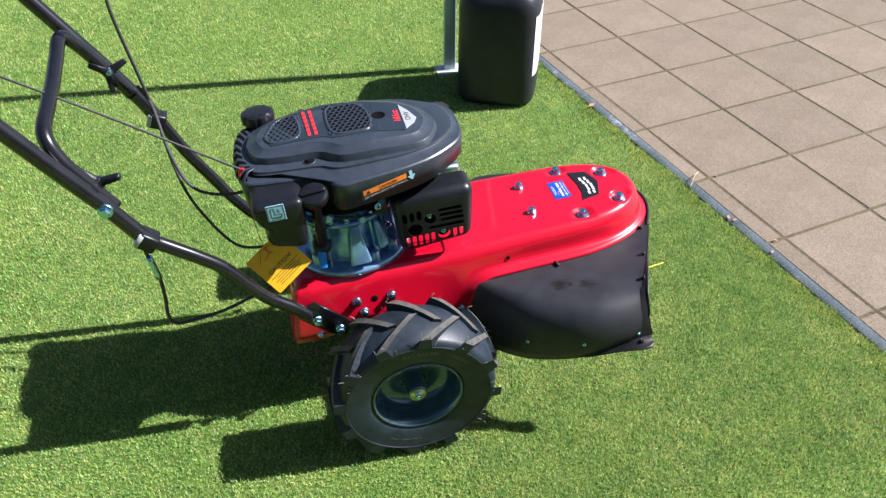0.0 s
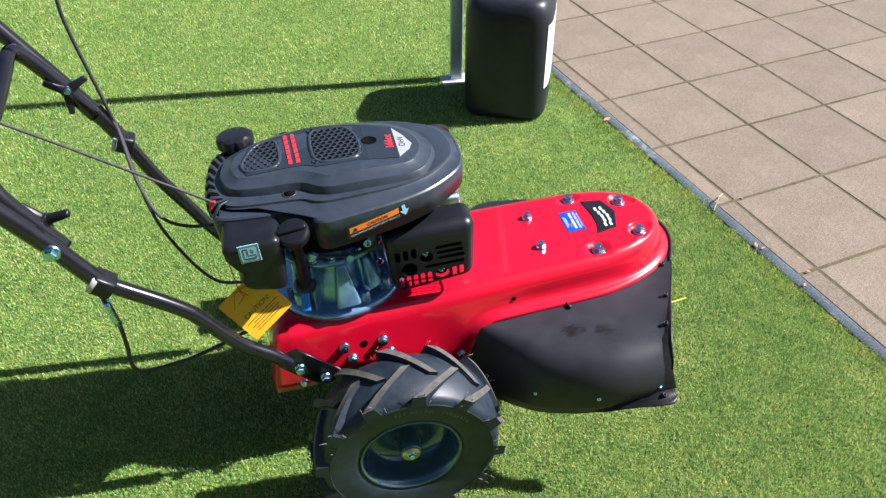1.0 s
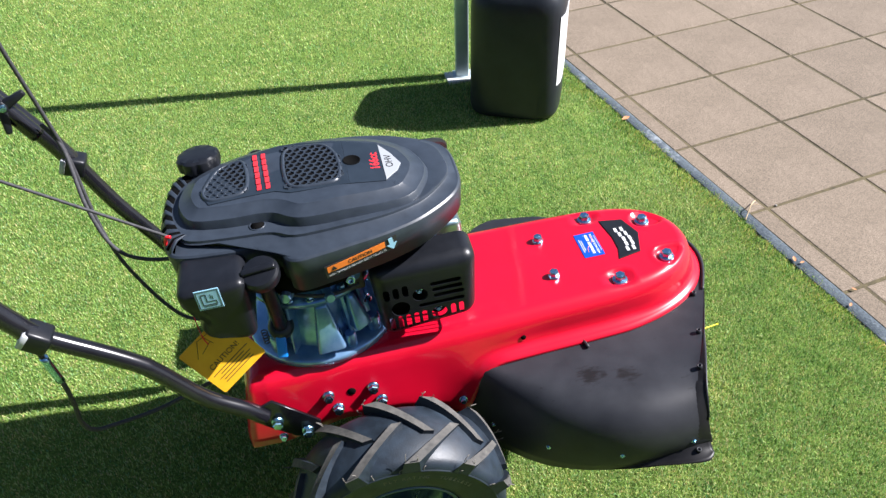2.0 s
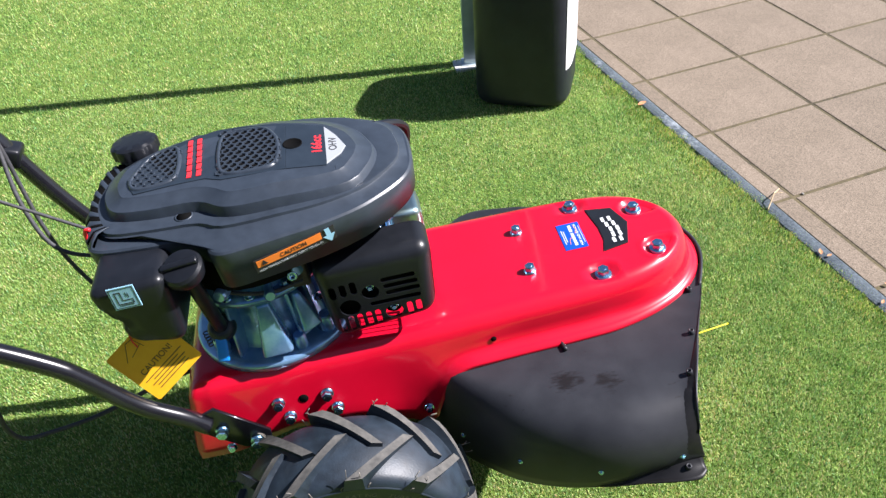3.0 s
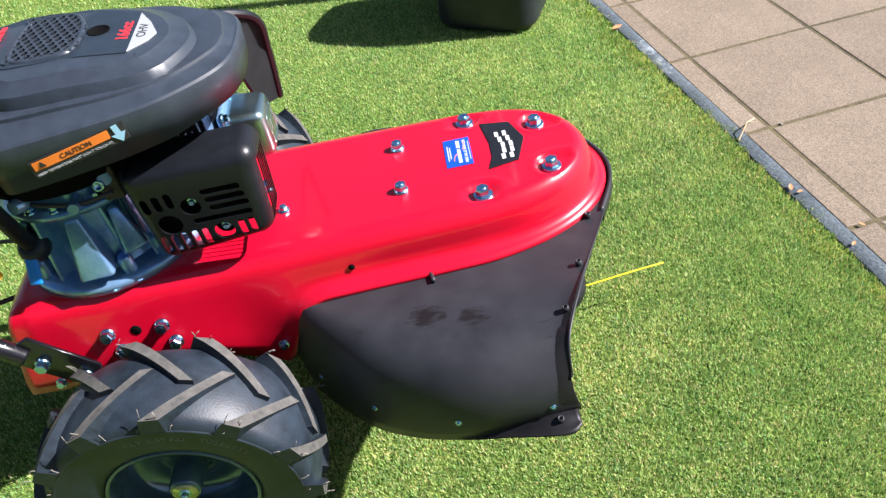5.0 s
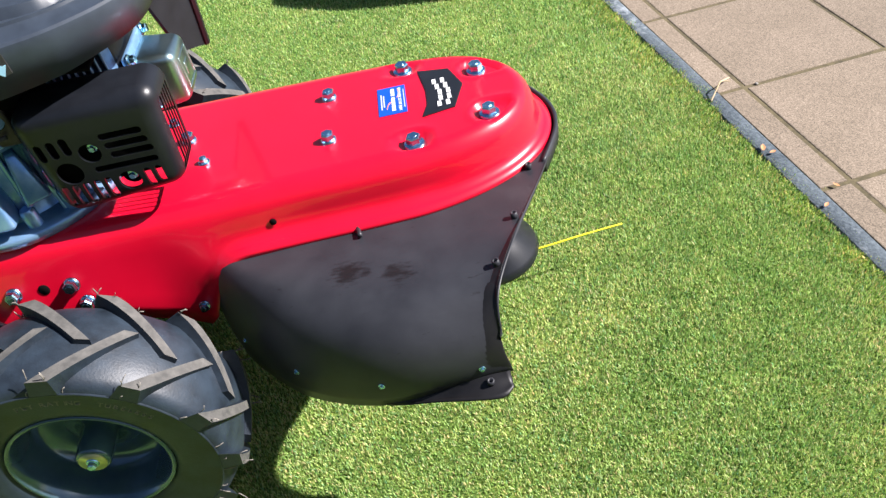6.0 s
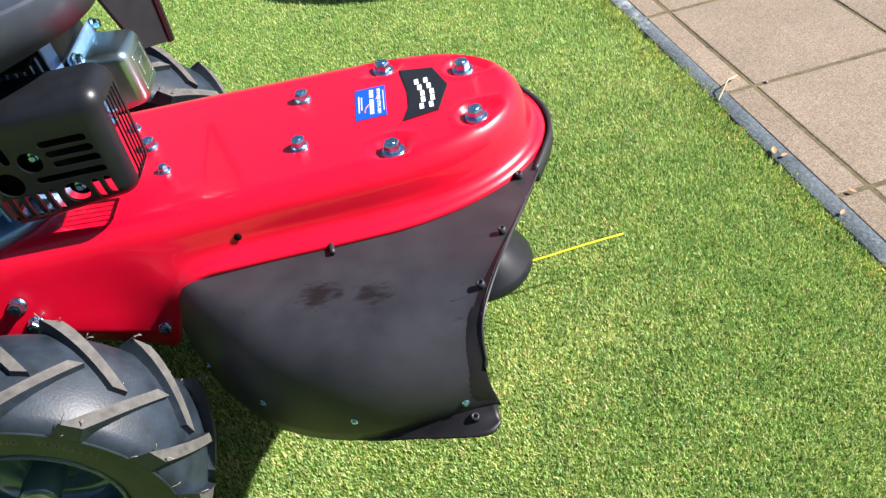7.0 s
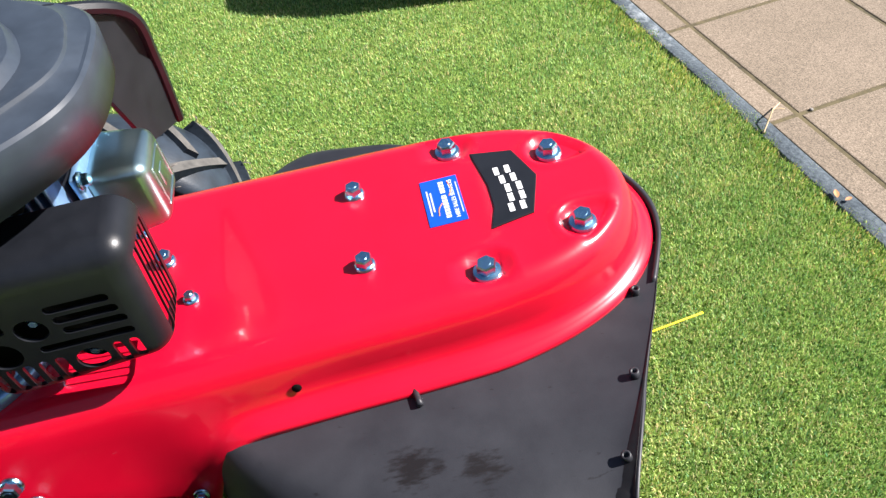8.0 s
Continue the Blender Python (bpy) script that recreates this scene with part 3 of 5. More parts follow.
def hex_bolt_mesh(r, flange, height):
    bm = turned([(flange, 0), (flange, 0.12 * height), (flange * 0.92, 0.26 * height), (r * 1.02, 0.34 * height)], 28)
    head = turned([(r * 1.05, 0.2 * height), (r * 1.05, 0.86 * height), (r * 0.93, height)], 6)
    join(bm, head)
    join(bm, turned([(r * 0.55, height * 0.99), (r * 0.50, height * 1.02)], 16))
    mesh = bpy.data.meshes.new("bolt")
    bm.to_mesh(mesh)
    bm.free()
    mesh.materials.append(ZINC)
    return mesh


BIG, MEDIUM, SMALL, TINY = hex_bolt_mesh(.0112, .0168, .017), hex_bolt_mesh(.010, .0125, .015), hex_bolt_mesh(.0065, .0095, .010), hex_bolt_mesh(.0045, .0075, .006)
MINI = hex_bolt_mesh(.0028, .0050, .0035)


def bolt(mesh, place, normal, parent, name="bolt", spin=None):
    return put(name, mesh, None, parent, "", facing(place, normal, random.uniform(0, 60) if spin is None else spin), smooth=False)


for u, v in DENTS:
    bolt(BIG, (u, v, DECK_TOP - .0092), (0, 0, 1), deck)
for u, v in ((.402, -.060), (.403, .061)):
    bolt(MEDIUM, (u, v, DECK_TOP), (0, 0, 1), deck)
for u, v in ((.201, -.046), (.133, .084)):
    bolt(SMALL, (u, v, DECK_TOP), (0, 0, 1), deck)
bolt(MEDIUM, (.168, .023, DECK_TOP), (0, 0, 1), deck)
SIDE = Vector((0, -1, .22)).normalized()
def wall_v(w):
    return -(.1365 + .035 + .028 * (.184 - w) / .105)


for u, w in ((-.020, .142), (-.111, .144), (-.097, .112), (-.008, .109)):
    bolt(MEDIUM, (u, wall_v(w), w), SIDE, deck)
bolt(SMALL, (.157, -.199, .057), SIDE, deck)
bolt(SMALL, (-.218, -.203, .078), SIDE, deck)
# near-black discs stand in for the shade inside the holes
for u, v, w, r in ((-.064, wall_v(.143) - .001, .143, .009), (.302, -.1655, .166, .0055)):
    part("hole", moved(turned([(r, 0), (r * .9, .0012)], 20), facing((u, v, w), SIDE)), SHADEBLACK, deck)

# the black badge and the blue sticker on the deck
badge = part("badge", moved(prism([(.553, .083), (.604, .072), (.622, .018), (.603, -.042), (.551, -.052), (.561, -.02), (.562, .02)], 0, .0022, .0008), pose(0, 0, DECK_TOP)), BLACK, deck, "black badge with white lettering shapes", smooth=False)
for i in range(5):
    part("print_shape", moved(brand_block(.0100, .0068, .0062), pose(.587 + .004 * math.sin(i), -.027 + .0165 * i, DECK_TOP + .0022)), WHITE, badge, smooth=False)
sticker = part("sticker", box(.483, .529, -.027, .053, DECK_TOP, DECK_TOP + .0012, .0003, 1), BLUE, deck, "blue sticker with white print", smooth=False)
at = pose(0, 0, DECK_TOP + .0013)
for i in range(12):
    bar(.505, .511, -.018 + .0054 * i, -.018 + .0054 * i + (.0038 if i != 7 else .001), at, WHITE, sticker)
bar(.488, .490, -.010, .034, at, GREYPRINT, sticker)
bar(.492, .494, -.004, .030, at, GREYPRINT, sticker)
bar(.525, .5265, -.014, .040, at, GREYPRINT, sticker)
part("print_arc", tube([(.497, -.012, 0), (.499, .0, 0), (.504, .008, 0)], .0007, 12, 5), ORANGE, sticker, m=at)
part("print_arc", tube([(.514, .018, 0), (.519, .03, 0), (.516, .044, 0)], .0007, 12, 5), ORANGE, sticker, m=at)
writing("HIRE SALES SERVICES", .0072, at @ pose(.519, .013, 0, 0, 0, 90), WHITE, sticker, depth=.0002)

# ---- guard skirt ----
INNER = [(.240, -.08), (.250, -.115), (.268, -.145), (.315, -.165), (.40, -.168), (.50, -.160), (.60, -.135), (.748, -.055)]
OUTER = [(.165, -.061, -.075), (.154, -.122, -.075), (.176, -.192, -.073), (.229, -.263, -.064), (.303, -.336, -.048), (.404, -.394, -.020), (.50, -.416, .004), (.602, -.418, .030)]
OUTER_FAR = [(.200, -.10), (.212, -.150), (.237, -.208), (.272, -.255), (.325, -.286), (.39, -.276), (.47, -.255), (.61, -.215)]
FRONT_FAR = [(.748, -.055, .133), (.715, -.085, .134), (.695, -.115, .134), (.672, -.145, .131), (.648, -.175, .112), (.628, -.198, .07), (.61, -.215, .018)]
FRONT = [(.750, -.055, .133), (.715, -.135, .135), (.672, -.222, .139), (.634, -.302, .145), (.604, -.372, .131), (.600, -.408, .078), (.608, -.419, .030)]


def skirt_point(s, r, side):
    a, b = INNER_S[s], OUTER_S[s] if side > 0 else OUTER_FAR_S[s]
    f = s / (len(INNER_S) - 1)
    knee = .52 + .04 * f + .12 * smoothstep(.62, .95, f)
    steep = smoothstep(0, .35, f)
    drop = .014 * max(0.0, 1 - f / .52) ** 1.5
    knee = knee if side > 0 else .80
    reach = r
    if r < knee:
        w = .133 - .006 * (1 - steep) * (r / knee) ** 2 - drop
    else:
        turn = (r - knee) / (1 - knee) * math.pi / 2
        reach = knee + (1 - knee) * (math.sin(turn) ** .68 + .15 * math.sin(turn) ** 2 * max(0.0, math.cos(turn)) ** .5)
        low = b.z if side > 0 else .018
        w = low + (.133 - drop - low) * max(0.0, math.cos(turn)) ** .76
    # a shallow groove behind the front flange
    w -= .002 * smoothstep(.78, .93, f) * (1 - smoothstep(.93, .985, f)) * smoothstep(.10, .35, r) * (1 - smoothstep(.85, 1, r))
    p = Vector((a.x + (b.x - a.x) * reach, a.y + (b.y - a.y) * reach, w))
    e = (FRONT_S if side > 0 else FRONT_FAR_S)[min(len(FRONT_S) - 1, round(r * (len(FRONT_S) - 1)))]
    p = p.lerp(e, smoothstep(.80, 1.0, f))
    return Vector((p.x, p.y * side, p.z))


INNER_S, OUTER_S = spline([(*p, 0) for p in INNER], 61), spline(OUTER, 61)
FRONT_S = spline(FRONT, 41)
OUTER_FAR_S, FRONT_FAR_S = spline([(*p, 0) for p in OUTER_FAR], 61), spline(FRONT_FAR, 41)


def build_skirt():
    bm = bmesh.new()
    for side in (1, -1):
        rings = [[skirt_point(s, r / 40, side) for r in range(41)] for s in range(61)]
        loft(rings, False, bm=bm)
    # the front strip between the two halves, under the deck's nose
    arc = [Vector(p) for p in spline([(.748, -.055, .133), (.759, 0, .133), (.748, .055, .133)], 13)]
    loft([[Vector((.60, p.y, .133)) for p in arc], arc], False, bm=bm)
    bmesh.ops.recalc_face_normals(bm, faces=bm.faces)
    ob = part("guard", bm, SKIRT, trimmer, "black moulded plastic guard with dusty scuffs", BODY)
    thick = ob.modifiers.new("thickness", 'SOLIDIFY')
    thick.thickness, thick.offset = 0.004, -1
    return ob


guard = build_skirt()


def on_guard(u, v, w):
    """The nearest spot of the guard's near half, and its normal."""
    s, r = min(((s, r / 60) for s in range(1, 60) for r in range(6, 60)), key=lambda q: (skirt_point(*q, 1) - Vector((u, v, w))).length)
    n = (skirt_point(s + 1, r, 1) - skirt_point(s - 1, r, 1)).cross(skirt_point(s, r + .02, 1) - skirt_point(s, r - .02, 1)).normalized()
    return skirt_point(s, r, 1), n if n.z > 0 else -n


for u, v, w in ((.695, -.133, .135), (.653, -.231, .138), (.612, -.323, .137)):
    spot, n = on_guard(u, v, w)
    part("standoff", moved(turned([(.0052, -.002), (.0052, .009), (.0030, .0095), (.0026, .005)], 14, top=True), facing(spot, n)), SKIRT, guard)
part("standoff", moved(turned([(.0052, 0), (.0052, .008), (.0030, .0085), (.0026, .004)], 14, top=True), facing((.574, -.428, .024), (0.05, -.15, 1))), SKIRT, guard)
for u, v, w in ((.215, -.235, .012), (.304, -.330, .020), (.429, -.394, .034), (.573, -.406, .044)):
    bolt(MINI, *on_guard(u, v, w), guard, "screw")
part("stub", tube([(.4235, -.184, .137), (.4275, -.206, .1385)], .0038, 4, 8), SKIRT, guard)
FOLD = spline([(.395, -.386, -.006), (.44, -.404, -.006), (.50, -.412, .012), (.555, -.409, .036), (.603, -.412, .036)], 24)
TOE = spline([(.395, -.388, -.010), (.44, -.408, -.009), (.50, -.432, .010), (.553, -.447, .017), (.588, -.450, .017), (.604, -.438, .019)], 24)
bm = loft([[a.lerp(b, k / 6) - Vector((0, 0, .006 * math.sin(math.pi * k / 6))) for k in range(7)] for a, b in zip(FOLD, TOE)], False)
bmesh.ops.recalc_face_normals(bm, faces=bm.faces)
foot = part("foot", bm, SHADEDPLASTIC, guard, "flared foot at the guard's front corner")
foot.modifiers.new("thickness", 'SOLIDIFY').thickness = 0.003
lip = [Vector((p.x - .003, p.y, p.z)) for p in spline([(.722, -.118, .133), (.741, -.080, .134), (.757, -.040, .134), (.763, 0, .134), (.757, .040, .134), (.741, .080, .134), (.722, .118, .133)], 40)]
part("guard_lip", loft([[p + Vector(o) for o in ((-.006, 0, -.02), (.003, 0, -.02), (.003, 0, .005), (-.003, 0, .006))] for p in lip], True, True, True), SKIRT, guard)


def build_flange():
    """The pressed strip along the guard's front edge, widening downwards, its shade coloured in."""
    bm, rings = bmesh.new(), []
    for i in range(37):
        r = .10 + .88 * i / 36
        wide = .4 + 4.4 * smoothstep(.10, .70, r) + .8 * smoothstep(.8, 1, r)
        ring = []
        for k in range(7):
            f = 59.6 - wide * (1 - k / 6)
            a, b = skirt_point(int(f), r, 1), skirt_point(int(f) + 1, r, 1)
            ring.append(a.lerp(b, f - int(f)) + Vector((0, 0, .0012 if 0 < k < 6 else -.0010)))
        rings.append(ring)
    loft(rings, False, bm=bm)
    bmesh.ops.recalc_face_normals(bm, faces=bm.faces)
    return part("front_flange", bm, SHADEDPLASTIC, guard, "flange along the guard's front edge with shade put into its darker colour")


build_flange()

# ---- cutting head ----
head = part("cutting_head", moved(turned([(.03, .12), (.03, .0), (.050, -.03), (.090, -.062), (.095, -.075), (.093, -.082), (.06, -.10), (.05, -.125), (.02, -.13)], 40), pose(.612, .016, -.078)), BLACK, trimmer, "black dished cutting head", BODY)
part("string", tube([(.655, .012, -.178), (.72, .018, -.178), (.80, .030, -.179), (.875, .043, -.184)], .0017, 24, 8), STRINGMAT, head, "bright yellow nylon trimmer string")

# ---- wheels ----
AXLE = Vector((-.0104, 0, -.0030))       # body place of the axle
WHEEL_R, WHEEL_V, TYRE_HALF = .209, .350, .071


def crown(y):
    """The tyre's radius at a distance from its middle plane."""
    q = min(1.0, abs(y) / TYRE_HALF)
    return WHEEL_R - .016 * q ** 2.4


def build_wheel(side):
    wheel = new("wheel")
    wheel.parent = trimmer
    hub = BODY @ AXLE
    wheel.matrix_basis = pose(hub.x, side * WHEEL_V * K, hub.z, 0, 16.5, 0) @ Matrix.Scale(K, 4)
    n = 64
    ys = [i / 10 * TYRE_HALF for i in range(-10, 11)]
    prof = [(crown(y), y) for y in ys]
    prof = [(.114, -.052), (.118, -.060), (.130, -.0655), (.157, -.0690), (.179, -.0718), (.1845, -.0722)] + [(r, y) for r, y in prof if abs(y) < .0699] + [(.1845, .0722), (.179, .0718), (.157, .0690), (.130, .0655), (.118, .060), (.114, .052)]
    rings = [[(r * math.cos(2 * math.pi * i / n), y, r * math.sin(2 * math.pi * i / n)) for i in range(n)] for r, y in prof]
    bm = loft(rings)
    bmesh.ops.recalc_face_normals(bm, faces=bm.faces)
    tyre = part("tyre", bm, RUBBER, wheel, "black rubber tyre with chevron lugs", FLAT)
    # one lug of each hand, bent over the crown
    for hand in (1, -1):
        bm = bmesh.new()
        rows = []
        for i in range(9):
            f = i / 8
            y = hand * (.0745 - f * .086)
            a = -.20 + .46 * f ** 0.9
            r = crown(y)
            w = (.0090 + .0035 * (1 - f) ** 2) / r
            foot, top = r - .008, WHEEL_R + .0098 - .006 * (1 - f) ** 4
            ring = []
            for da, rr in ((-w * 1.45, foot), (-w, top), (w, top), (w * 1.45, foot)):
                ring.append((rr * math.sin(a + da), y, rr * math.cos(a + da)))
            rows.append(ring)
        loft(rows, True, True, True, bm)
        bmesh.ops.recalc_face_normals(bm, faces=bm.faces)
        mesh = bpy.data.meshes.new("lug")
        bm.to_mesh(mesh)
        bm.free()
        mesh.materials.append(RUBBER), mesh.materials.append(LUGTOP)
        for p in mesh.polygons:
            c = p.center
            if Vector((c.x, 0, c.z)).normalized().dot(p.normal) > .9 and Vector((c.x, c.z)).length > crown(c.y) + .006:
                p.material_index = 1
        for i in range(12):
            put("lug", mesh, None, wheel, "", Matrix.Rotation(2 * math.pi * (i + (.5 if hand > 0 else 0)) / 12, 4, 'Y'), smooth=False)
    # moulding hairs
    bm = bmesh.new()
    for i in range(112):
        hand = -1 if i % 2 else 1
        k = (i // 2) % 12
        a = math.pi / 2 - (2 * math.pi * (k + (.5 if hand > 0 else 0)) / 12 - .20 + random.choice((-.05, .05)))
        y, r = hand * random.uniform(.070, .0745), WHEEL_R + .004
        if i >= 64:
            a, y, r = random.uniform(0, 6.283), hand * .0725, .183
        d = Vector((math.cos(a), random.uniform(-.4, .4), math.sin(a)))
        p = Vector((r * math.cos(a), y, r * math.sin(a)))
        tube([p, p + d * .007, p + (d + Vector((random.uniform(-.5, .5), 0, random.uniform(-.5, .5)))) * .012], .0007, 4, 4, bm)
    tagged(part("moulding_hair", bm, PALERUBBER, wheel, "fine rubber moulding hairs"), kind="stuff")
    face = side
    prof = [(.114, -.050), (.1165, -.058), (.1135, -.0625), (.109, -.059), (.104, -.040), (.101, -.010), (.097, .006), (.086, .014), (.062, .016), (.044, .013), (.032, .004), (.0265, -.006), (.0250, -.050), (.0225, -.054), (.0160, -.0545)]
    bm = turned([(r, z) for r, z in prof], 48, top=True, bottom=False)
    part("rim", moved(bm, Matrix.Rotation(radians(-90 if face < 0 else 90), 4, 'X') ), RIM, wheel, "dark glossy painted steel rim", FLAT)
    part("washer", moved(turned([(.020, 0), (.020, .003)], 28), facing((0, face * .0535, 0), (0, face, 0))), YZINC, wheel, "yellow zinc washer")
    bolt(SMALL, (0, face * .056, 0), (0, face, 0), wheel)
    # raised ring and the moulded marks on the wall
    part("sidewall_ring", moved(turned([(.181, -.001), (.1822, .0020), (.1838, .0020), (.1855, -.002)], 64, top=False, bottom=False), facing((0, face * .0722, 0), (0, face, 0))), RUBBER, wheel)
    if face < 0:
        # the moulded words run round the wall
        a = math.radians(118)
        for c in "PLY RATING   TUBELESS":
            if c != " ":
                writing(c, .0125, Matrix.Translation((.160 * math.cos(a), face * .0693, .160 * math.sin(a))) @ Matrix.Rotation(math.pi / 2 - a, 4, 'Y') @ Matrix.Rotation(radians(90), 4, 'X'), PALERUBBER, tyre, depth=.0007)
            a -= math.radians(1.9 if c == "I" else 2.2 if c == " " else 3.4)
    for i in range(23):
        if i in (5, 6, 12, 13, 14, 20, 21, 22):
            continue
        a = -math.pi / 2 + .3 - i * .0285
        h = .0045 if i % 3 else .0055
        part("moulded_mark", moved(box(-.0013, .0013, -h / 2, h / 2, -.001, .0006), Matrix.Translation((.157 * math.cos(a), face * .0690, .157 * math.sin(a))) @ Matrix.Rotation(math.pi / 2 - a, 4, 'Y') @ Matrix.Rotation(radians(90), 4, 'X')), LUGTOP, tyre, smooth=False)
    return wheel


for side in (-1, 1):
    build_wheel(side)
part("axle", tube([(-.0104, -.32, -.0030), (-.0104, .32, -.0030)], .0125, 4, 14), TUBE, trimmer, "black steel axle", BODY)

# ---- engine ----
part("engine_flange", moved(turned([(.157, .215), (.157, .226), (.154, .230), (.140, .232), (.120, .236)], 56), pose(-.09, -.01, 0)), FLANGE, trimmer, "cast aluminium engine flange, tinted with the sky's blue reflection", BODY)


def build_crankcase():
    bm = bmesh.new()
    rings = []
    for w, r, k in ((.228, .126, .02), (.240, .116, .03), (.29, .110, .05), (.34, .108, .06), (.385, .108, .05), (.43, .116, .02)):
        rings.append([(-.09 + r * (1 + k * math.cos(5 * a)) * math.cos(a), -.01 + r * (1 + k * math.cos(5 * a + .7)) * math.sin(a), w) for a in (2 * math.pi * i / 60 for i in range(60))])
    loft(rings, True, True, True, bm)
    bmesh.ops.recalc_face_normals(bm, faces=bm.faces)
    case = part("crankcase", bm, ALU, trimmer, "bare cast aluminium crankcase with ribs", BODY, sharp=35)
    # cast ribs and the wedge-shaped bosses of the near side
    for a0, length in ((-2.05, .19), (-1.15, .17), (-.85, .16), (-2.4, .16), (-.5, .15)):
        rib = box(.085, .140, -.0035, .0035, .232, .232 + length * .8, .002, 1)
        for v in rib.verts:
            if v.co.x > .12:
                v.co.x -= (v.co.z - .232) * .12
        part("rib", moved(rib, Matrix.Translation((-.09, -.01, 0)) @ Matrix.Rotation(a0, 4, 'Z')), ALU, case, smooth=False)
    for a0, w, s in ((-1.50, .30, .85), (-1.02, .31, .6)):
        wedge = box(-.028 * s, .028 * s, -.02, .02, -.06 * s, .06 * s, .006, 3)
        for v in wedge.verts:
            f = (v.co.z + .06 * s) / (.12 * s)
            v.co.x *= 1.2 - .75 * f
            v.co.y -= .028 * (1 - f)
        part("cast_boss", moved(wedge, Matrix.Translation((-.09 + .112 * math.cos(a0), -.01 + .112 * math.sin(a0), w)) @ Matrix.Rotation(a0 + math.pi / 2, 4, 'Z')), ALU, case, sharp=35)
    for a0, w, r in ((-1.9, .395, .012), (-1.35, .375, .010), (-.95, .40, .013), (-.75, .25, .014), (-2.35, .25, .014), (-1.2, .245, .012)):
        p = Vector((-.09 + .135 * math.cos(a0), -.01 + .135 * math.sin(a0), w))
        part("screw_boss", moved(turned([(r, -.02), (r, .012), (r * .8, .016)], 18), Matrix.Translation(p) if w < .3 else facing(p, (math.cos(a0), math.sin(a0), .2))), ALU, case, sharp=35)
    # split line flange
    rings = [[(-.09 + r * math.cos(a), -.01 + r * math.sin(a), w) for a in (2 * math.pi * i / 48 for i in range(48))] for r, w in ((.112, .352), (.133, .354), (.133, .364), (.110, .366))]
    part("split_flange", loft(rings, True, True, True), ALU, case, sharp=35)
    return case


crankcase = build_crankcase()
for a0, w in ((-1.95, .368), (-1.62, .368), (-1.1, .368), (-2.3, .335), (-.7, .30)):
    bolt(SMALL, (-.09 + .124 * math.cos(a0), -.01 + .124 * math.sin(a0), w), (0, 0, 1) if w > .35 else (math.cos(a0), math.sin(a0), 0), crankcase)
part("hose", tube([(-.15, -.125, .392), (-.10, -.142, .385), (-.05, -.145, .378), (.0, -.135, .380)], .0035, 24, 8), CORD, crankcase, "thin black fuel hose")
part("plug_ring", moved(turned([(.009, 0), (.009, .006), (.005, .0065), (.004, .002)], 20), facing((-.014, -.135, .396), (0, -1, .35))), ZINC, crankcase, "bright spacer ring")
part("bracket", box(-.022, .010, -.128, -.105, .36, .43, .004, 2), STEEL, crankcase)

HOOD_A = [(.228, .0), (.214, .085), (.135, .143), (.04, .168), (-.09, .178), (-.235, .170), (-.312, .125), (-.326, .04), (-.323, -.05), (-.304, -.104), (-.22, -.122), (-.150, -.126), (-.122, -.140), (-.112, -.172), (-.090, -.186), (-.045, -.182), (.0, -.175), (.075, -.160), (.145, -.132), (.212, -.075)]
HOOD_B = [(.168, .000), (.158, -.045), (.124, -.104), (-.030, -.116), (-.085, -.109), (-.122, -.074), (-.20, -.069), (-.274, -.050), (-.297, .015), (-.280, .085), (-.20, .128), (-.10, .142), (.0, .132), (.095, .108), (.146, .062)]
HOOD_L = [(.210, .0), (.202, -.040), (.145, -.102), (.06, -.130), (-.09, -.138), (-.125, -.110), (-.20, -.102), (-.282, -.088), (-.310, -.03), (-.312, .04), (-.288, .112), (-.21, .152), (-.09, .162), (.04, .153), (.125, .130), (.198, .075)]
N_HOOD = 192


def rounded(points, n):
    """A polygon with its corners cut twice, in n even steps."""
    p = [Vector(q) for q in points]
    for k in (.20, .25):
        p = [q for i in range(len(p)) for q in (p[i].lerp(p[(i + 1) % len(p)], k), p[i].lerp(p[(i + 1) % len(p)], 1 - k))]
    run = [0.0]
    for i in range(len(p)):
        run.append(run[-1] + (p[(i + 1) % len(p)] - p[i]).length)
    steps = [run[-1] * i / n for i in range(n)]
    xs, ys = [q.x for q in p] + [p[0].x], [q.y for q in p] + [p[0].y]
    return [Vector((float(np.interp(s, run, xs)), float(np.interp(s, run, ys)))) for s in steps]


def outline(points, n, shift=0.0):
    p = rounded(points, n) if points is not HOOD_A else [Vector((q.x, q.y)) for q in spline([(*q, 0) for q in points], n, True)]
    area = sum(p[i].x * p[(i + 1) % n].y - p[(i + 1) % n].x * p[i].y for i in range(n))
    sign = 1 if area > 0 else -1
    out = []
    for i in range(n):
        d = (p[(i + 1) % n] - p[i - 1]).normalized()
        out.append(p[i] - Vector((d.y, -d.x)) * sign * shift)
    if sign < 0:
        out.reverse()
    k = max(range(n), key=lambda i: out[i].x + (.001 if out[i].y > 0 else 0))
    return out[k:] + out[:k]


def slope(u):
    """The hood's top falls a little towards the front."""
    return -.10 * max(0.0, u - .0) - .04 * max(0.0, -.15 - u)


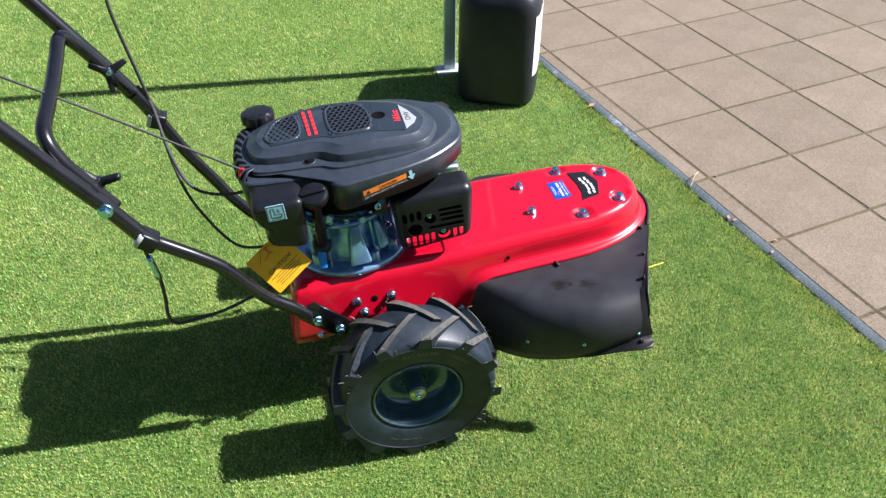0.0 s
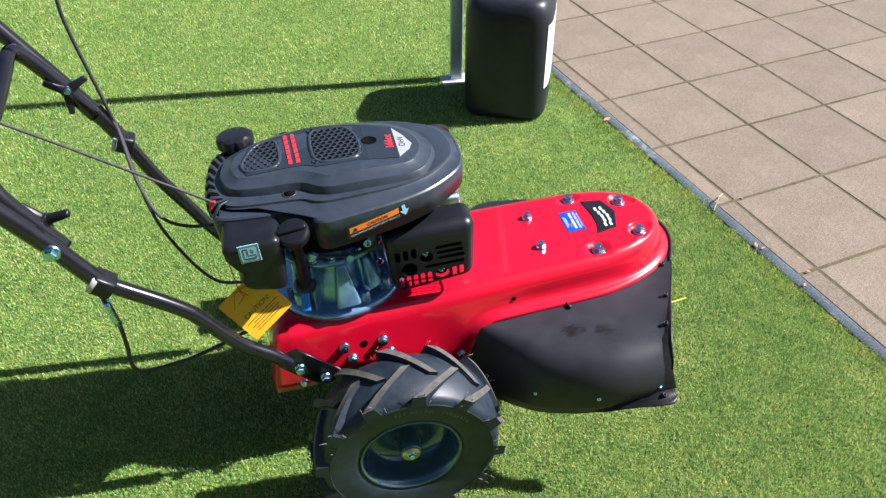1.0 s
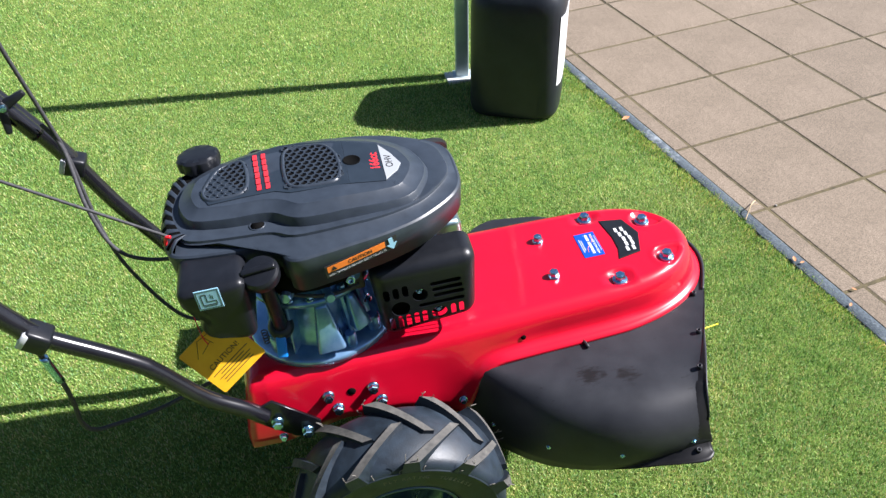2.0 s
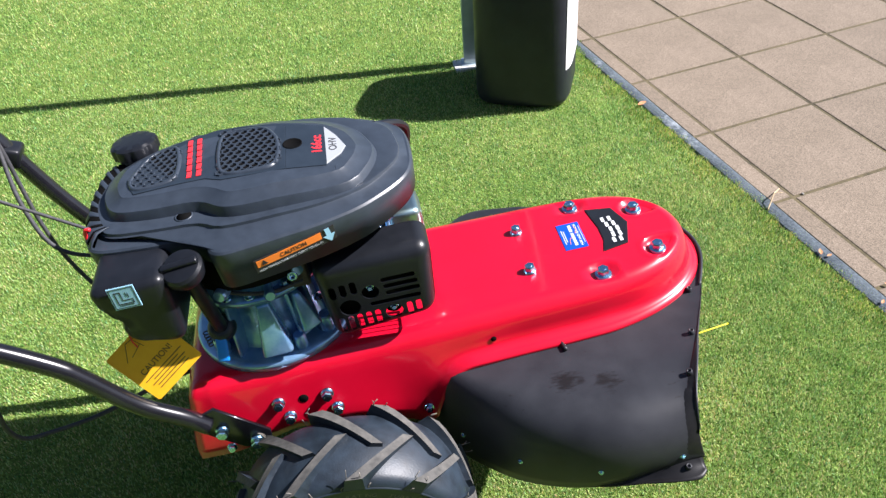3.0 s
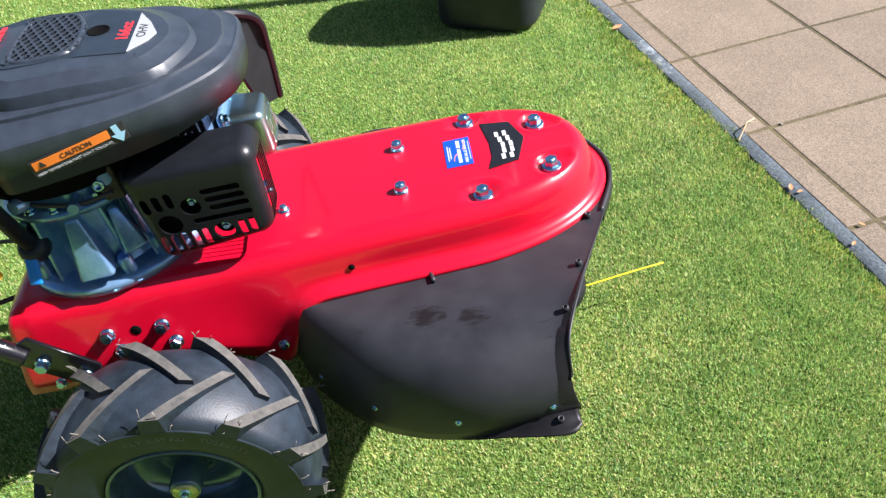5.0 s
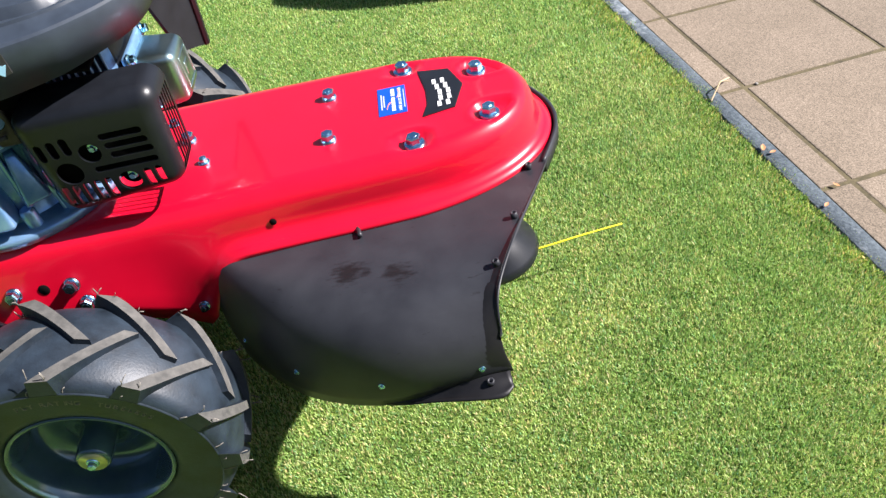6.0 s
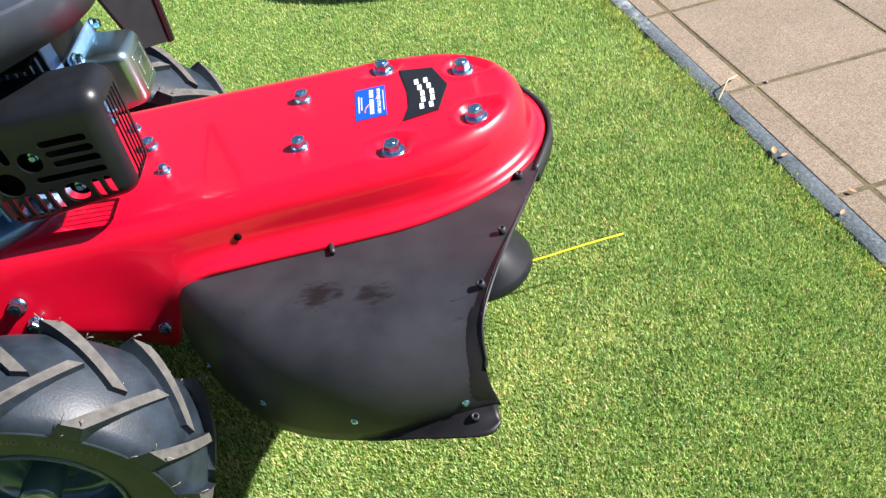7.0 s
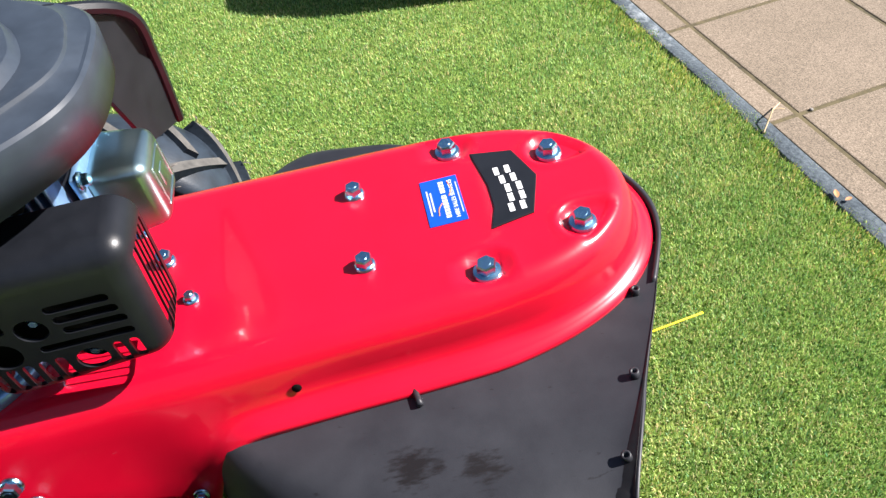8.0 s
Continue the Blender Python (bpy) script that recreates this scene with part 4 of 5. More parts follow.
def build_hood():
    rings = []
    def ring(points, w, shift, tilt=1.0):
        rings.append([(p.x, p.y, w + tilt * slope(p.x)) for p in outline(points, N_HOOD, shift)])
    low = [(p.x, p.y, float(np.interp(p.x, [-.3, -.11, .05, .13, .217], [.425, .436, .442, .446, .456])) + .012 * smoothstep(.0, .15, p.y)) for p in outline(HOOD_A, N_HOOD, .003)]
    rings.append(low)
    ring(HOOD_A, .500, .000, .2)
    ring(HOOD_A, .5055, .0012, .2)
    ring(HOOD_A, .5085, .0045, .2)
    ring(HOOD_A, .5095, .0080, .25)
    ring(HOOD_L, .5165, -.003, .35)
    ring(HOOD_L, .5180, -.0005, .35)
    ring(HOOD_L, .5225, .0010, .4)
    ring(HOOD_L, .5232, .0035, .4)
    ring(HOOD_B, .5225, -.008, .5)
    ring(HOOD_B, .5228, -.0045, .55)
    ring(HOOD_B, .536, .0000, .8)
    ring(HOOD_B, .5390, .0016, .9)
    ring(HOOD_B, .5400, .0045, .95)
    ring(HOOD_B, .5480, .024)
    ring(HOOD_B, .5500, .027)
    ring(HOOD_B, .5505, .040)
    bm = loft(rings, True, True, False)
    bmesh.ops.triangulate(bm, faces=[f for f in bm.faces if len(f.verts) > 4])
    bmesh.ops.recalc_face_normals(bm, faces=bm.faces)
    ob = part("engine_cover", bm, HOOD, trimmer, "satin black plastic engine cover", BODY @ Matrix.Translation((0, -.017, .013)), sharp=24)
    thick = ob.modifiers.new("thickness", 'SOLIDIFY')
    thick.thickness, thick.offset = 0.004, -1
    return ob


hood = build_hood()
TOP = .5505


def on_top(u, v, lift=0.0, turn=0.0):
    return pose(u, v, TOP + slope(u) + lift, 0, math.degrees(math.atan(.10)) if u > 0 else 0, 0) @ pose(0, 0, 0, 0, 0, turn)


# the dark film panel with two honeycomb grilles
def panel_piece(outline_points, name, material, lift, thick, label=""):
    bm = prism(outline_points, 0, thick, .0006)
    for v in bm.verts:
        v.co.z += TOP + slope(v.co.x) + lift
    return part(name, bm, material, hood, label, smooth=False)


panel_piece([(-.250, .014), (-.232, -.028), (-.160, -.030), (-.112, -.032), (-.085, -.046), (-.06, -.048), (.022, -.052), (.022, .094), (-.06, .114), (-.1, .118), (-.175, .102), (-.228, .078)], "panel", PANEL, -.001, .0025, "dark film panel of the cover")
panel_piece([(.0221, -.052), (.088, -.057), (.088, .070), (.0221, .094)], "panel", PANEL, -.001, .0025)
panel_piece([(.0885, -.053), (.113, -.027), (.122, -.006), (.108, .031), (.0885, .066)], "badge", SILVERPRINT, -.001, .0030, "silver grey badge with dark lettering")
writing("OHV", .019, on_top(.1015, .004, .0022, 90), BLACKPRINT, hood)
writing("166cc", .0240, on_top(.075, .010, .0018, 90), REDPRINT, hood, bold=.0005)
for i in range(6):
    part("print_shape", brand_block(.0120, .0086, .0078, .0010), REDPRINT, hood, m=on_top(-.131 - .006 * i / 5, -.012 + .0205 * i, .0016), smooth=False)
# a near-black disc paints the shade down the screw well
part("screw_well_shade", moved(turned([(.0165, 0), (.0165, .0016), (.0150, .0020), (.0146, .0012)], 28), on_top(.034, .022, .0008)), SHADEBLACK, hood)


def inside(x, y, poly):
    hit = False
    for (x0, y0), (x1, y1) in zip(poly, poly[1:] + poly[:1]):
        if (y0 > y) != (y1 > y) and x < (x1 - x0) * (y - y0) / (y1 - y0) + x0:
            hit = not hit
    return hit


def grille(poly):
    # near-black sheet under the cells, the grille's inner shade as colour
    panel_piece(poly, "grille_shade", SHADEBLACK, .0002, .0012)
    edge = rounded(poly, 72)
    path = [Vector((p.x, p.y, TOP + slope(p.x) + .0022)) for p in edge]
    rings = []
    for i, p in enumerate(path):
        d = (path[(i + 1) % 72] - path[i - 1]).normalized()
        o = Vector((d.y, -d.x, 0)).normalized()
        rings.append([p + o * a + Vector((0, 0, b)) for a, b in ((-.0034, -.002), (-.0026, .0014), (.0, .0022), (.0028, .0012), (.0044, -.002))])
    rings.append(rings[0])
    bm = loft(rings, False)
    bmesh.ops.remove_doubles(bm, verts=bm.verts, dist=1e-6)
    bmesh.ops.recalc_face_normals(bm, faces=bm.faces)
    part("grille_frame", bm, HOOD, hood, "raised frame of the grille")
    bm = bmesh.new()
    pitch, row = .0146, 0
    y = min(p[1] for p in poly)
    while y < max(p[1] for p in poly):
        x = min(p[0] for p in poly) + (pitch / 2 if row % 2 else 0)
        while x < max(p[0] for p in poly):
            if inside(x, y, poly):
                rings = []
                for r, z in ((.0084, .0006), (.0084, .0036), (.0067, .0038), (.0060, -.0006)):
                    rings.append([(x + r * math.sin(math.pi / 3 * k), y + r * math.cos(math.pi / 3 * k), TOP + slope(x) + z) for k in range(6)])
                loft(rings, True, False, False, bm)
            x += pitch
        y += pitch * .866
        row += 1
    part("grille", bm, HOOD, hood, "black honeycomb grille", smooth=False)


grille([(-.246, .014), (-.232, -.020), (-.164, -.018), (-.160, .03), (-.168, .094), (-.205, .088), (-.222, .070)])
grille([(-.086, -.036), (-.002, -.040), (.008, -.02), (.011, .01), (.007, .05), (-.008, .082), (-.022, .094), (-.090, .103), (-.094, .03)])

# louvres at the rear of the cover, the filler cap and the screw hollow
IN_LINE = spline([(-.270, -.066, 0), (-.290, -.054, 0), (-.308, .012, 0), (-.294, .082, 0), (-.268, .112, 0)], 121)
OUT_LINE = spline([(-.296, -.108, 0), (-.3235, -.058, 0), (-.3290, .035, 0), (-.3165, .122, 0), (-.280, .156, 0)], 121)


def rear_band(i, lift):
    a, b = IN_LINE[i], OUT_LINE[i]
    o = (b - a).normalized()
    return [(a + Vector((0, 0, .5215))), a.lerp(b, .55) + Vector((0, 0, .5215 + lift)), b - o * .007 + Vector((0, 0, .5145 + lift)), b + o * lift * .5 + Vector((0, 0, .508 + lift * .5)), b + o * lift + Vector((0, 0, .495)), b - o * .002 + Vector((0, 0, .482))]


# the shade between the ribs is a near-black sheet
part("louvre_shade", loft([rear_band(i, .0008) for i in range(10, 114)], False), SHADEBLACK, hood, "near-black sheet with the shade behind the louvres painted in")
for i in range(12, 110, 11):
    part("louvre", loft([rear_band(j, k) for j, k in ((i - 2, .000), (i - 2, .0026), (i - 1, .0034), (i + 2, .0034), (i + 3, .0026), (i + 3, .000))], False), HOOD, hood)
cap_bm = bmesh.new()
loft([[(r * (1 - .07 * lobe * (0.5 + 0.5 * math.cos(8 * a)) ** 3) * math.cos(a), r * (1 - .07 * lobe * (0.5 + 0.5 * math.cos(8 * a)) ** 3) * math.sin(a), z) for a in (2 * math.pi * i / 96 for i in range(96))] for r, z, lobe in ((.037, -.002, 1), (.0425, .001, 1), (.0430, .016, 1), (.0415, .021, .8), (.036, .0245, .2), (.020, .0255, 0))], True, True, True, cap_bm)
cap = part("filler_cap", moved(cap_bm, pose(-.258, .132, .539, -4, 0, 0)), BLACK, trimmer, "black lobed fuel filler cap", BODY, sharp=30)
part("filler_neck", moved(turned([(.038, .48), (.036, .53), (.034, .545)], 32), pose(-.258, .132, 0)), BLACK, trimmer, m=BODY)
for u, v in ((-.152, -.083), (-.150, .153)):
    hollow = part("screw_hollow", moved(turned([(.0150, -.004), (.0150, .0010), (.0132, .0018), (.0122, .0004)], 24), pose(u, v, .5225)), HOOD, hood, "screw hollow at the edge of the raised top")
    # shade of the screw hole, painted as a near-black disc
    part("hole", moved(turned([(.0122, -.003), (.0121, .0012)], 24), pose(u, v, .5225)), SHADEBLACK, hollow)


def near_side(u, w):
    """Where the cover's near wall stands."""
    pts = [p for p in outline(HOOD_A, 256, .0) if p.y < -.03]
    pts.sort(key=lambda p: p.x)
    return float(np.interp(u, [p.x for p in pts], [p.y for p in pts]))


def wall_strip(u0, u1, w0, w1, rise, lift, name, material, parent, label=""):
    rings = []
    for i in range(13):
        u = u0 + (u1 - u0) * i / 12
        dw, v = rise * i / 12, near_side(u, 0) - lift
        rings.append([(u, v, w0 + dw), (u, v - .0002, w1 + dw), (u, v + .004, w1 + dw), (u, v + .004, w0 + dw)])
    return part(name, loft(rings, True, True, True), material, parent, label, smooth=False)


decal = wall_strip(-.050, .082, .453, .479, .019, .0012, "warning_sticker", BLACKPRINT, hood, "orange and black caution sticker")
wall_strip(-.046, .060, .465, .4775, .0152, .0018, "orange_band", ORANGE, decal)


def wall_pose(u, w, lift):
    a, b = near_side(u - .02, 0), near_side(u + .02, 0)
    return Matrix.Translation((u, near_side(u, 0) - lift, w)) @ Matrix.Rotation(math.atan2(b - a, .04), 4, 'Z') @ Matrix.Rotation(radians(90), 4, 'X') @ Matrix.Rotation(radians(8.2), 4, 'Z')


writing("HIGH TEMPERATURE PART! DON'T TOUCH IT!", .0052, wall_pose(.008, .4665, .0022), GREYPRINT, decal, depth=.0002)
writing("CAUTION", .0100, wall_pose(.014, .4795, .0022), BLACKPRINT, decal, depth=.0002)
part("warning_mark", prism([(-.005, -.004), (.005, -.004), (0, .0045)], 0, .0004), BLACKPRINT, decal, m=wall_pose(-.034, .4735, .0022), smooth=False)
part("arrow", prism([(-.004, .013), (.004, .013), (.004, .0), (.010, .0), (0, -.013), (-.010, .0), (-.004, .0)], 0, .0005), PALEBLUE, decal, m=wall_pose(.072, .4835, .0022), smooth=False)

# air box at the near rear corner
airbox = bmesh.new()
bmesh.ops.create_cube(airbox, size=1.0)
bmesh.ops.subdivide_edges(airbox, edges=airbox.edges[:], cuts=3, use_grid_fill=True)
for v in airbox.verts:
    x, y, z = v.co
    f = z + .5
    v.co = Vector((-.242 + x * (.100 + .018 * f), -.145 + y * (.140 + .012 * f), .376 + f * .138))
    if x < -.2 and z < 0:
        v.co.z += .030 * (-.2 - x) / .3
        v.co.x += .010 * (-.2 - x) / .3
bmesh.ops.bevel(airbox, geom=[e for e in airbox.edges if len(e.link_faces) == 2 and e.calc_face_angle(0) > .6], offset=.016, segments=4, affect='EDGES', profile=0.5)
airbox = part("air_box", airbox, BLACK, trimmer, "glossy black air filter box", BODY)
FACE = Matrix.Translation((-.247, -.2215, .496)) @ Matrix.Rotation(radians(90 - 3), 4, 'X')
pic = part("pictogram", prism([(-.0205, -.0205), (.0205, -.0205), (.0205, .0205), (-.0205, .0205)], 0, .0015, .0004), PALEBLUE, airbox, "pale blue pictogram sticker", FACE, smooth=False)
for x0, x1, y0, y1 in ((-.0185, .0185, .0175, .0185), (-.0185, .0185, -.0185, -.0175), (-.0185, -.0175, -.0175, .0175), (.0175, .0185, -.0175, .0175), (-.012, -.0105, -.010, .012), (-.0105, -.004, .0105, .012), (-.004, -.0025, -.004, .012), (-.0025, .011, -.005, -.0035), (.011, .0125, -.010, -.0035), (-.012, .0125, -.0115, -.010), (.004, .005, .002, .010), (.007, .008, .000, .008), (-.010, .011, -.0140, -.0130)):
    part("print_bar", box(x0, x1, y0, y1, .0015, .0018), BLACKPRINT, pic, smooth=False)

# dipstick with its tube
stick = part("dipstick_tube", tube([(-.168, -.105, .285), (-.165, -.124, .305), (-.163, -.142, .345), (-.160, -.166, .42), (-.158, -.186, .488)], .018, 36, 16, radii=lambda f: .0130 - .0005 * f if f > .16 else .021), BLACK, trimmer, "black oil filler tube", BODY)
part("boot", moved(turned([(.0225, -.006), (.025, .0), (.025, .010), (.021, .017), (.016, .020)], 28), facing((-.166, -.120, .300), (.03, -.55, .83))), RUBBER, stick, "black rubber boot")
AX = Vector((-.10, -.28, .92)).normalized()
oil_cap = part("oil_cap", moved(turned([(.020, -.014), (.030, -.008), (.0335, .000), (.0335, .012), (.030, .017), (.024, .0185)], 36), facing((-.157, -.189, .494), AX)), BLACK, trimmer, "black oil filler cap with a grip bar", BODY, sharp=30)
part("cap_grip", moved(box(-.030, .030, -.006, .006, .012, .026, .003, 2), facing((-.157, -.189, .494), AX, 20)), BLACK, oil_cap)
tab = part("blue_tab", moved(box(-.010, .010, -.0035, .0035, -.022, .022, .003, 2), Matrix.Translation((-.172, -.152, .279)) @ Matrix.Rotation(radians(-28), 4, 'X') @ Matrix.Rotation(radians(6), 4, 'Y')), BLUETAB, trimmer, "bright blue plastic drain tab", BODY)
part("hole", moved(turned([(.0035, 0), (.0035, .0012)], 12), facing((-.171, -.158, .267), (0, -.88, .47))), SHADEBLACK, tab)
part("spring", tube([(-.205 + .006 * math.cos(i * .9), -.100 + .006 * math.sin(i * .9), .245 + .0011 * i) for i in range(34)], .0012, 120, 5), STEEL, crankcase)

# ---- muffler and its guard ----
muffler = part("muffler", box(.030, .186, -.146, -.085, .308, .390, .014, 3), STEEL, trimmer, "heat-tinted steel muffler", BODY)


def build_guard_box():
    outer = bmesh.new()
    bmesh.ops.create_cube(outer, size=1.0, matrix=Matrix.Translation((.122, -.100, .345)) @ Matrix.Diagonal((.206, .128, .166, 1)))
    for v in outer.verts:
        if v.co.z < .3:
            v.co.x += .008 if v.co.x < .1 else -.012
            v.co.z += (v.co.x - .1) * .09
        if v.co.z > .3 and v.co.y > -.1:
            v.co.z += .006
    bmesh.ops.bevel(outer, geom=outer.edges[:], offset=.026, segments=6, affect='EDGES', profile=0.5)
    inner = outer.copy()
    c = Vector((.122, -.100, .345))
    for v in inner.verts:
        v.co = c + Vector(((v.co.x - c.x) * .982, (v.co.y - c.y) * .94, (v.co.z - c.z) * .955))
    shell = cut(outer, inner)
    cutters = bmesh.new()
    # open back
    join(cutters, box(-.05, .26, -.092, .02, .22, .5))
    join(cutters, box(.034, .200, -.149, -.090, .20, .285))
    def slot(u, w, du, dw):
        join(cutters, box(u - du / 2, u + du / 2, -.20, -.150, w - dw / 2, w + dw / 2, min(du, dw) * .45, 2))
    for i in range(3):
        slot(.044 + .018 * i, .369 + .0015 * i, .0115, .028)
    for i in range(3):
        slot(.158 + .002 * i, .3755 - .0150 * i, .060, .0100)
    slot(.146, .3275, .090, .0095)
    for i in range(5):
        slot(.046 + .0160 * i, .2925 + .0005 * i, .0098, .036)
    slot(.167, .298, .0100, .033)
    slot(.183, .300, .0098, .030)
    for u, w, r in ((.0665, .330, .0180), (.107, .355, .015), (.139, .300, .0155)):
        join(cutters, turned([(r, -.03), (r, .03)], 24), facing((u, -.165, w), (0, -1, 0)))
    for i in range(5):
        v = -.1430 + .0102 * i
        join(cutters, box(.200, .25, v - .0041, v + .0041, .286, .404, .0026, 2))
    return cut(shell, cutters)


guard_box = part("muffler_guard", build_guard_box(), BLACK, trimmer, "black slotted heat guard over the muffler", BODY @ Matrix.Translation((0, 0, -.010)), sharp=28)
for u, w in ((.107, .355), (.139, .300)):
    part("screw_cup", moved(turned([(.0145, -.003), (.0145, .0)], 20), facing((u, -.149, w), (0, -1, 0))), BLACK, guard_box)
    bolt(TINY, (u, -.150, w), (0, -1, 0), guard_box, "screw")
# added near-black plate that makes the upper slots read as shaded
part("slot_shade", box(.034, .196, -.1500, -.1475, .300, .412, .001, 1), SHADEBLACK, guard_box, "added near-black plate that paints the shade behind the slots")
# added near-black sheet, the dark gap under the cover put into colour
part("gap_shade", moved(box(-.05, .12, -.10, .06, -.003, .003, .002, 1), pose(.02, -.01, .445, 0, 4, 0)), SHADEBLACK, trimmer, m=BODY)

# ---- rocker cover, shroud flap, fins ----
rocker = bmesh.new()
bmesh.ops.create_cube(rocker, size=1.0, matrix=Matrix.Translation((.190, .012, .352)) @ Matrix.Diagonal((.064, .090, .092, 1)))
for v in rocker.verts:
    if v.co.x > .20:
        v.co.y = .012 + (v.co.y - .012) * .86
        v.co.z = .352 + (v.co.z - .352) * .86
bmesh.ops.bevel(rocker, geom=rocker.edges[:], offset=.013, segments=4, affect='EDGES', profile=0.5)
rocker = part("rocker_cover", rocker, FROSTED, trimmer, "bright zinc plated rocker cover", BODY)
for k, (y0, y1, z0, z1) in enumerate(((-.012, .036, .374, .377), (-.012, .036, .327, .330), (-.012, -.009, .330, .374), (.033, .036, .330, .374), (.002, .022, .342, .362))):
    part("embossing", box(.2195, .2232, y0, y1, z0, z1, .0016, 3), FROSTED, rocker)
part("rocker_flange", box(.154, .163, -.042, .066, .298, .408, .003, 2), ALU, trimmer, m=BODY)
for y, z in ((-.037, .304), (-.037, .402), (.061, .402)):
    bolt(SMALL, (.163, y, z), (1, 0, 0), rocker)
for i in range(9):
    part("cooling_fin", box(.055 + .011 * i, .059 + .011 * i, -.072, .030, .30, .446, .001, 1), ALU, trimmer, m=BODY, smooth=False)
part("cylinder_shroud", box(.02, .152, -.048, .078, .29, .452, .02, 2), BLACK, trimmer, "black cylinder shroud", BODY)
flap = bmesh.new()
corners = [Vector(p) for p in ((.150, .070, .515), (.173, .088, .511), (.226, .129, .474), (.222, .160, .400), (.208, .186, .296), (.196, .095, .335), (.185, .055, .465), (.140, .050, .490))]
normal = (corners[2] - corners[4]).cross(corners[5] - corners[4]).normalized()
normal = normal if normal.x < 0 else -normal
for p, q in zip((corners, [c + normal * .006 for c in corners]), (1, 0)):
    face = [flap.verts.new(c) for c in p]
    flap.faces.new(face if q else face[::-1])
flap.verts.ensure_lookup_table()
n = len(corners)
for i in range(n):
    j = (i + 1) % n
    flap.faces.new((flap.verts[i], flap.verts[j], flap.verts[n + j], flap.verts[n + i]))
rim_path = [c + normal * .003 for c in corners[:5]]
tube([p + Vector((.003, .003, .001)) for p in rim_path], .0075, 30, 8, flap, True)
bmesh.ops.recalc_face_normals(flap, faces=flap.faces)
part("air_guide", flap, BLACK, trimmer, "black plastic air guide beside the cylinder", BODY, sharp=40)
# closed back under the cover, an added near-black drum painting the shade there
part("cover_shade", moved(turned([(.15, .40), (.158, .43), (.158, .47)], 40), pose(-.08, 0, 0)), SHADEBLACK, trimmer, m=BODY)

# ---- handle ----
near_path = [(-.235, -.212, .160), (-.262, -.214, .195), (-.325, -.216, .258), (-.382, -.217, .350), (-.402, -.217, .378), (-.445, -.218, .420), (-.525, -.220, .492), (-.552, -.221, .535), (-.585, -.222, .600), (-.64, -.226, .700), (-.75, -.235, .90), (-.90, -.25, 1.14)]
far_path = [(-.235, .212, .130), (-.262, .213, .150), (-.335, .214, .190), (-.385, .215, .262), (-.420, .216, .335), (-.470, .217, .440), (-.525, .218, .585), (-.586, .220, .706), (-.640, .224, .80), (-.75, .235, .985), (-.90, .25, 1.22)]
handle = new("handle")
handle.parent = trimmer
handle.matrix_basis = BODY
tagged(handle, "black bent steel tube handle")
part("side_tube", tube(near_path, .0155, 120, 14, radii=lambda f: .0160 + .0022 * smoothstep(.53, .55, f)), TUBE, handle)
part("side_tube", tube(far_path, .0155, 120, 14, radii=lambda f: .0160 + .0022 * smoothstep(.57, .59, f)), TUBE, handle)
loop = [(-.570, -.204, .582), (-.604, -.204, .650), (-.636, -.200, .716), (-.652, -.172, .762), (-.652, -.08, .778), (-.652, .0, .785), (-.652, .10, .80), (-.650, .170, .815), (-.634, .194, .798), (-.592, .203, .724), (-.545, .202, .632)]
part("cross_tube", tube(loop, .0162, 110, 14), TUBE, handle)
for side in (-1, 1):
    plate = prism([(-.258, .178), (-.215, .196), (-.136, .108), (-.140, .080), (-.158, .066), (-.192, .078), (-.232, .118), (-.262, .152)], 0, .006, .0015)
    part("mount_plate", moved(plate, Matrix.Translation((0, side * .207 + .003, 0)) @ Matrix.Rotation(radians(90), 4, 'X')), TUBE, handle)
    for u, w in ((-.217, .138), (-.166, .092)):
        bolt(MEDIUM, (u, side * .211, w), (0, side, 0), handle)


def wing_knob(place, direction, spin):
    bm = turned([(.010, 0), (.014, .004), (.014, .014), (.009, .018)], 20)
    for k in range(3):
        a = 2 * math.pi * k / 3
        wing = box(.004, .050, -.010, .010, .002, .017, .005, 3)
        for v in wing.verts:
            if v.co.x > .03:
                v.co.z += .006
                v.co.y *= .62
        join(bm, wing, Matrix.Rotation(a, 4, 'Z'))
    knob = part("wing_knob", moved(bm, facing(place, direction, spin)), BLACK, handle, "black three-winged clamp knob")
    bolt(TINY, Vector(place) + Vector(direction).normalized() * .018, direction, knob, "screw")


wing_knob((-.582, .203, .705), (.35, -.93, .1), 20)
wing_knob((-.590, -.192, .634), (.25, .90, .35), 50)
bolt(BIG, (-.583, -.237, .598), (0, -1, .1), handle)
for place, turn in (((-.530, -.222, .495), 46), ((-.512, .217, .548), 64)):
    clip = part("cable_clip", moved(box(-.020, .020, -.022, .022, -.022, .022, .006, 2), Matrix.Translation(place) @ Matrix.Rotation(radians(-turn), 4, 'Y')), BLACK, handle, "black cable clip")
    part("clip_tab", moved(box(-.016, .016, -.0235, .004, .014, .0245, .002, 1), Matrix.Translation(place) @ Matrix.Rotation(radians(-turn), 4, 'Y')), GREYPRINT, clip)

part("control_cable", tube([(-.546, -.215, .470), (-.545, -.213, .430), (-.541, -.210, .372), (-.550, -.20, .300), (-.560, -.195, .245), (-.552, -.185, .205), (-.515, -.17, .190), (-.433, -.15, .185), (-.33, -.12, .195), (-.24, -.08, .185)], .0045, 90, 8), CORD, handle, "black sheathed control cable")
part("cable_adjuster", tube([(-.5445, -.2125, .440), (-.5415, -.2105, .375)], .0075, 6, 12), ZINC, handle, "bright threaded cable adjuster")
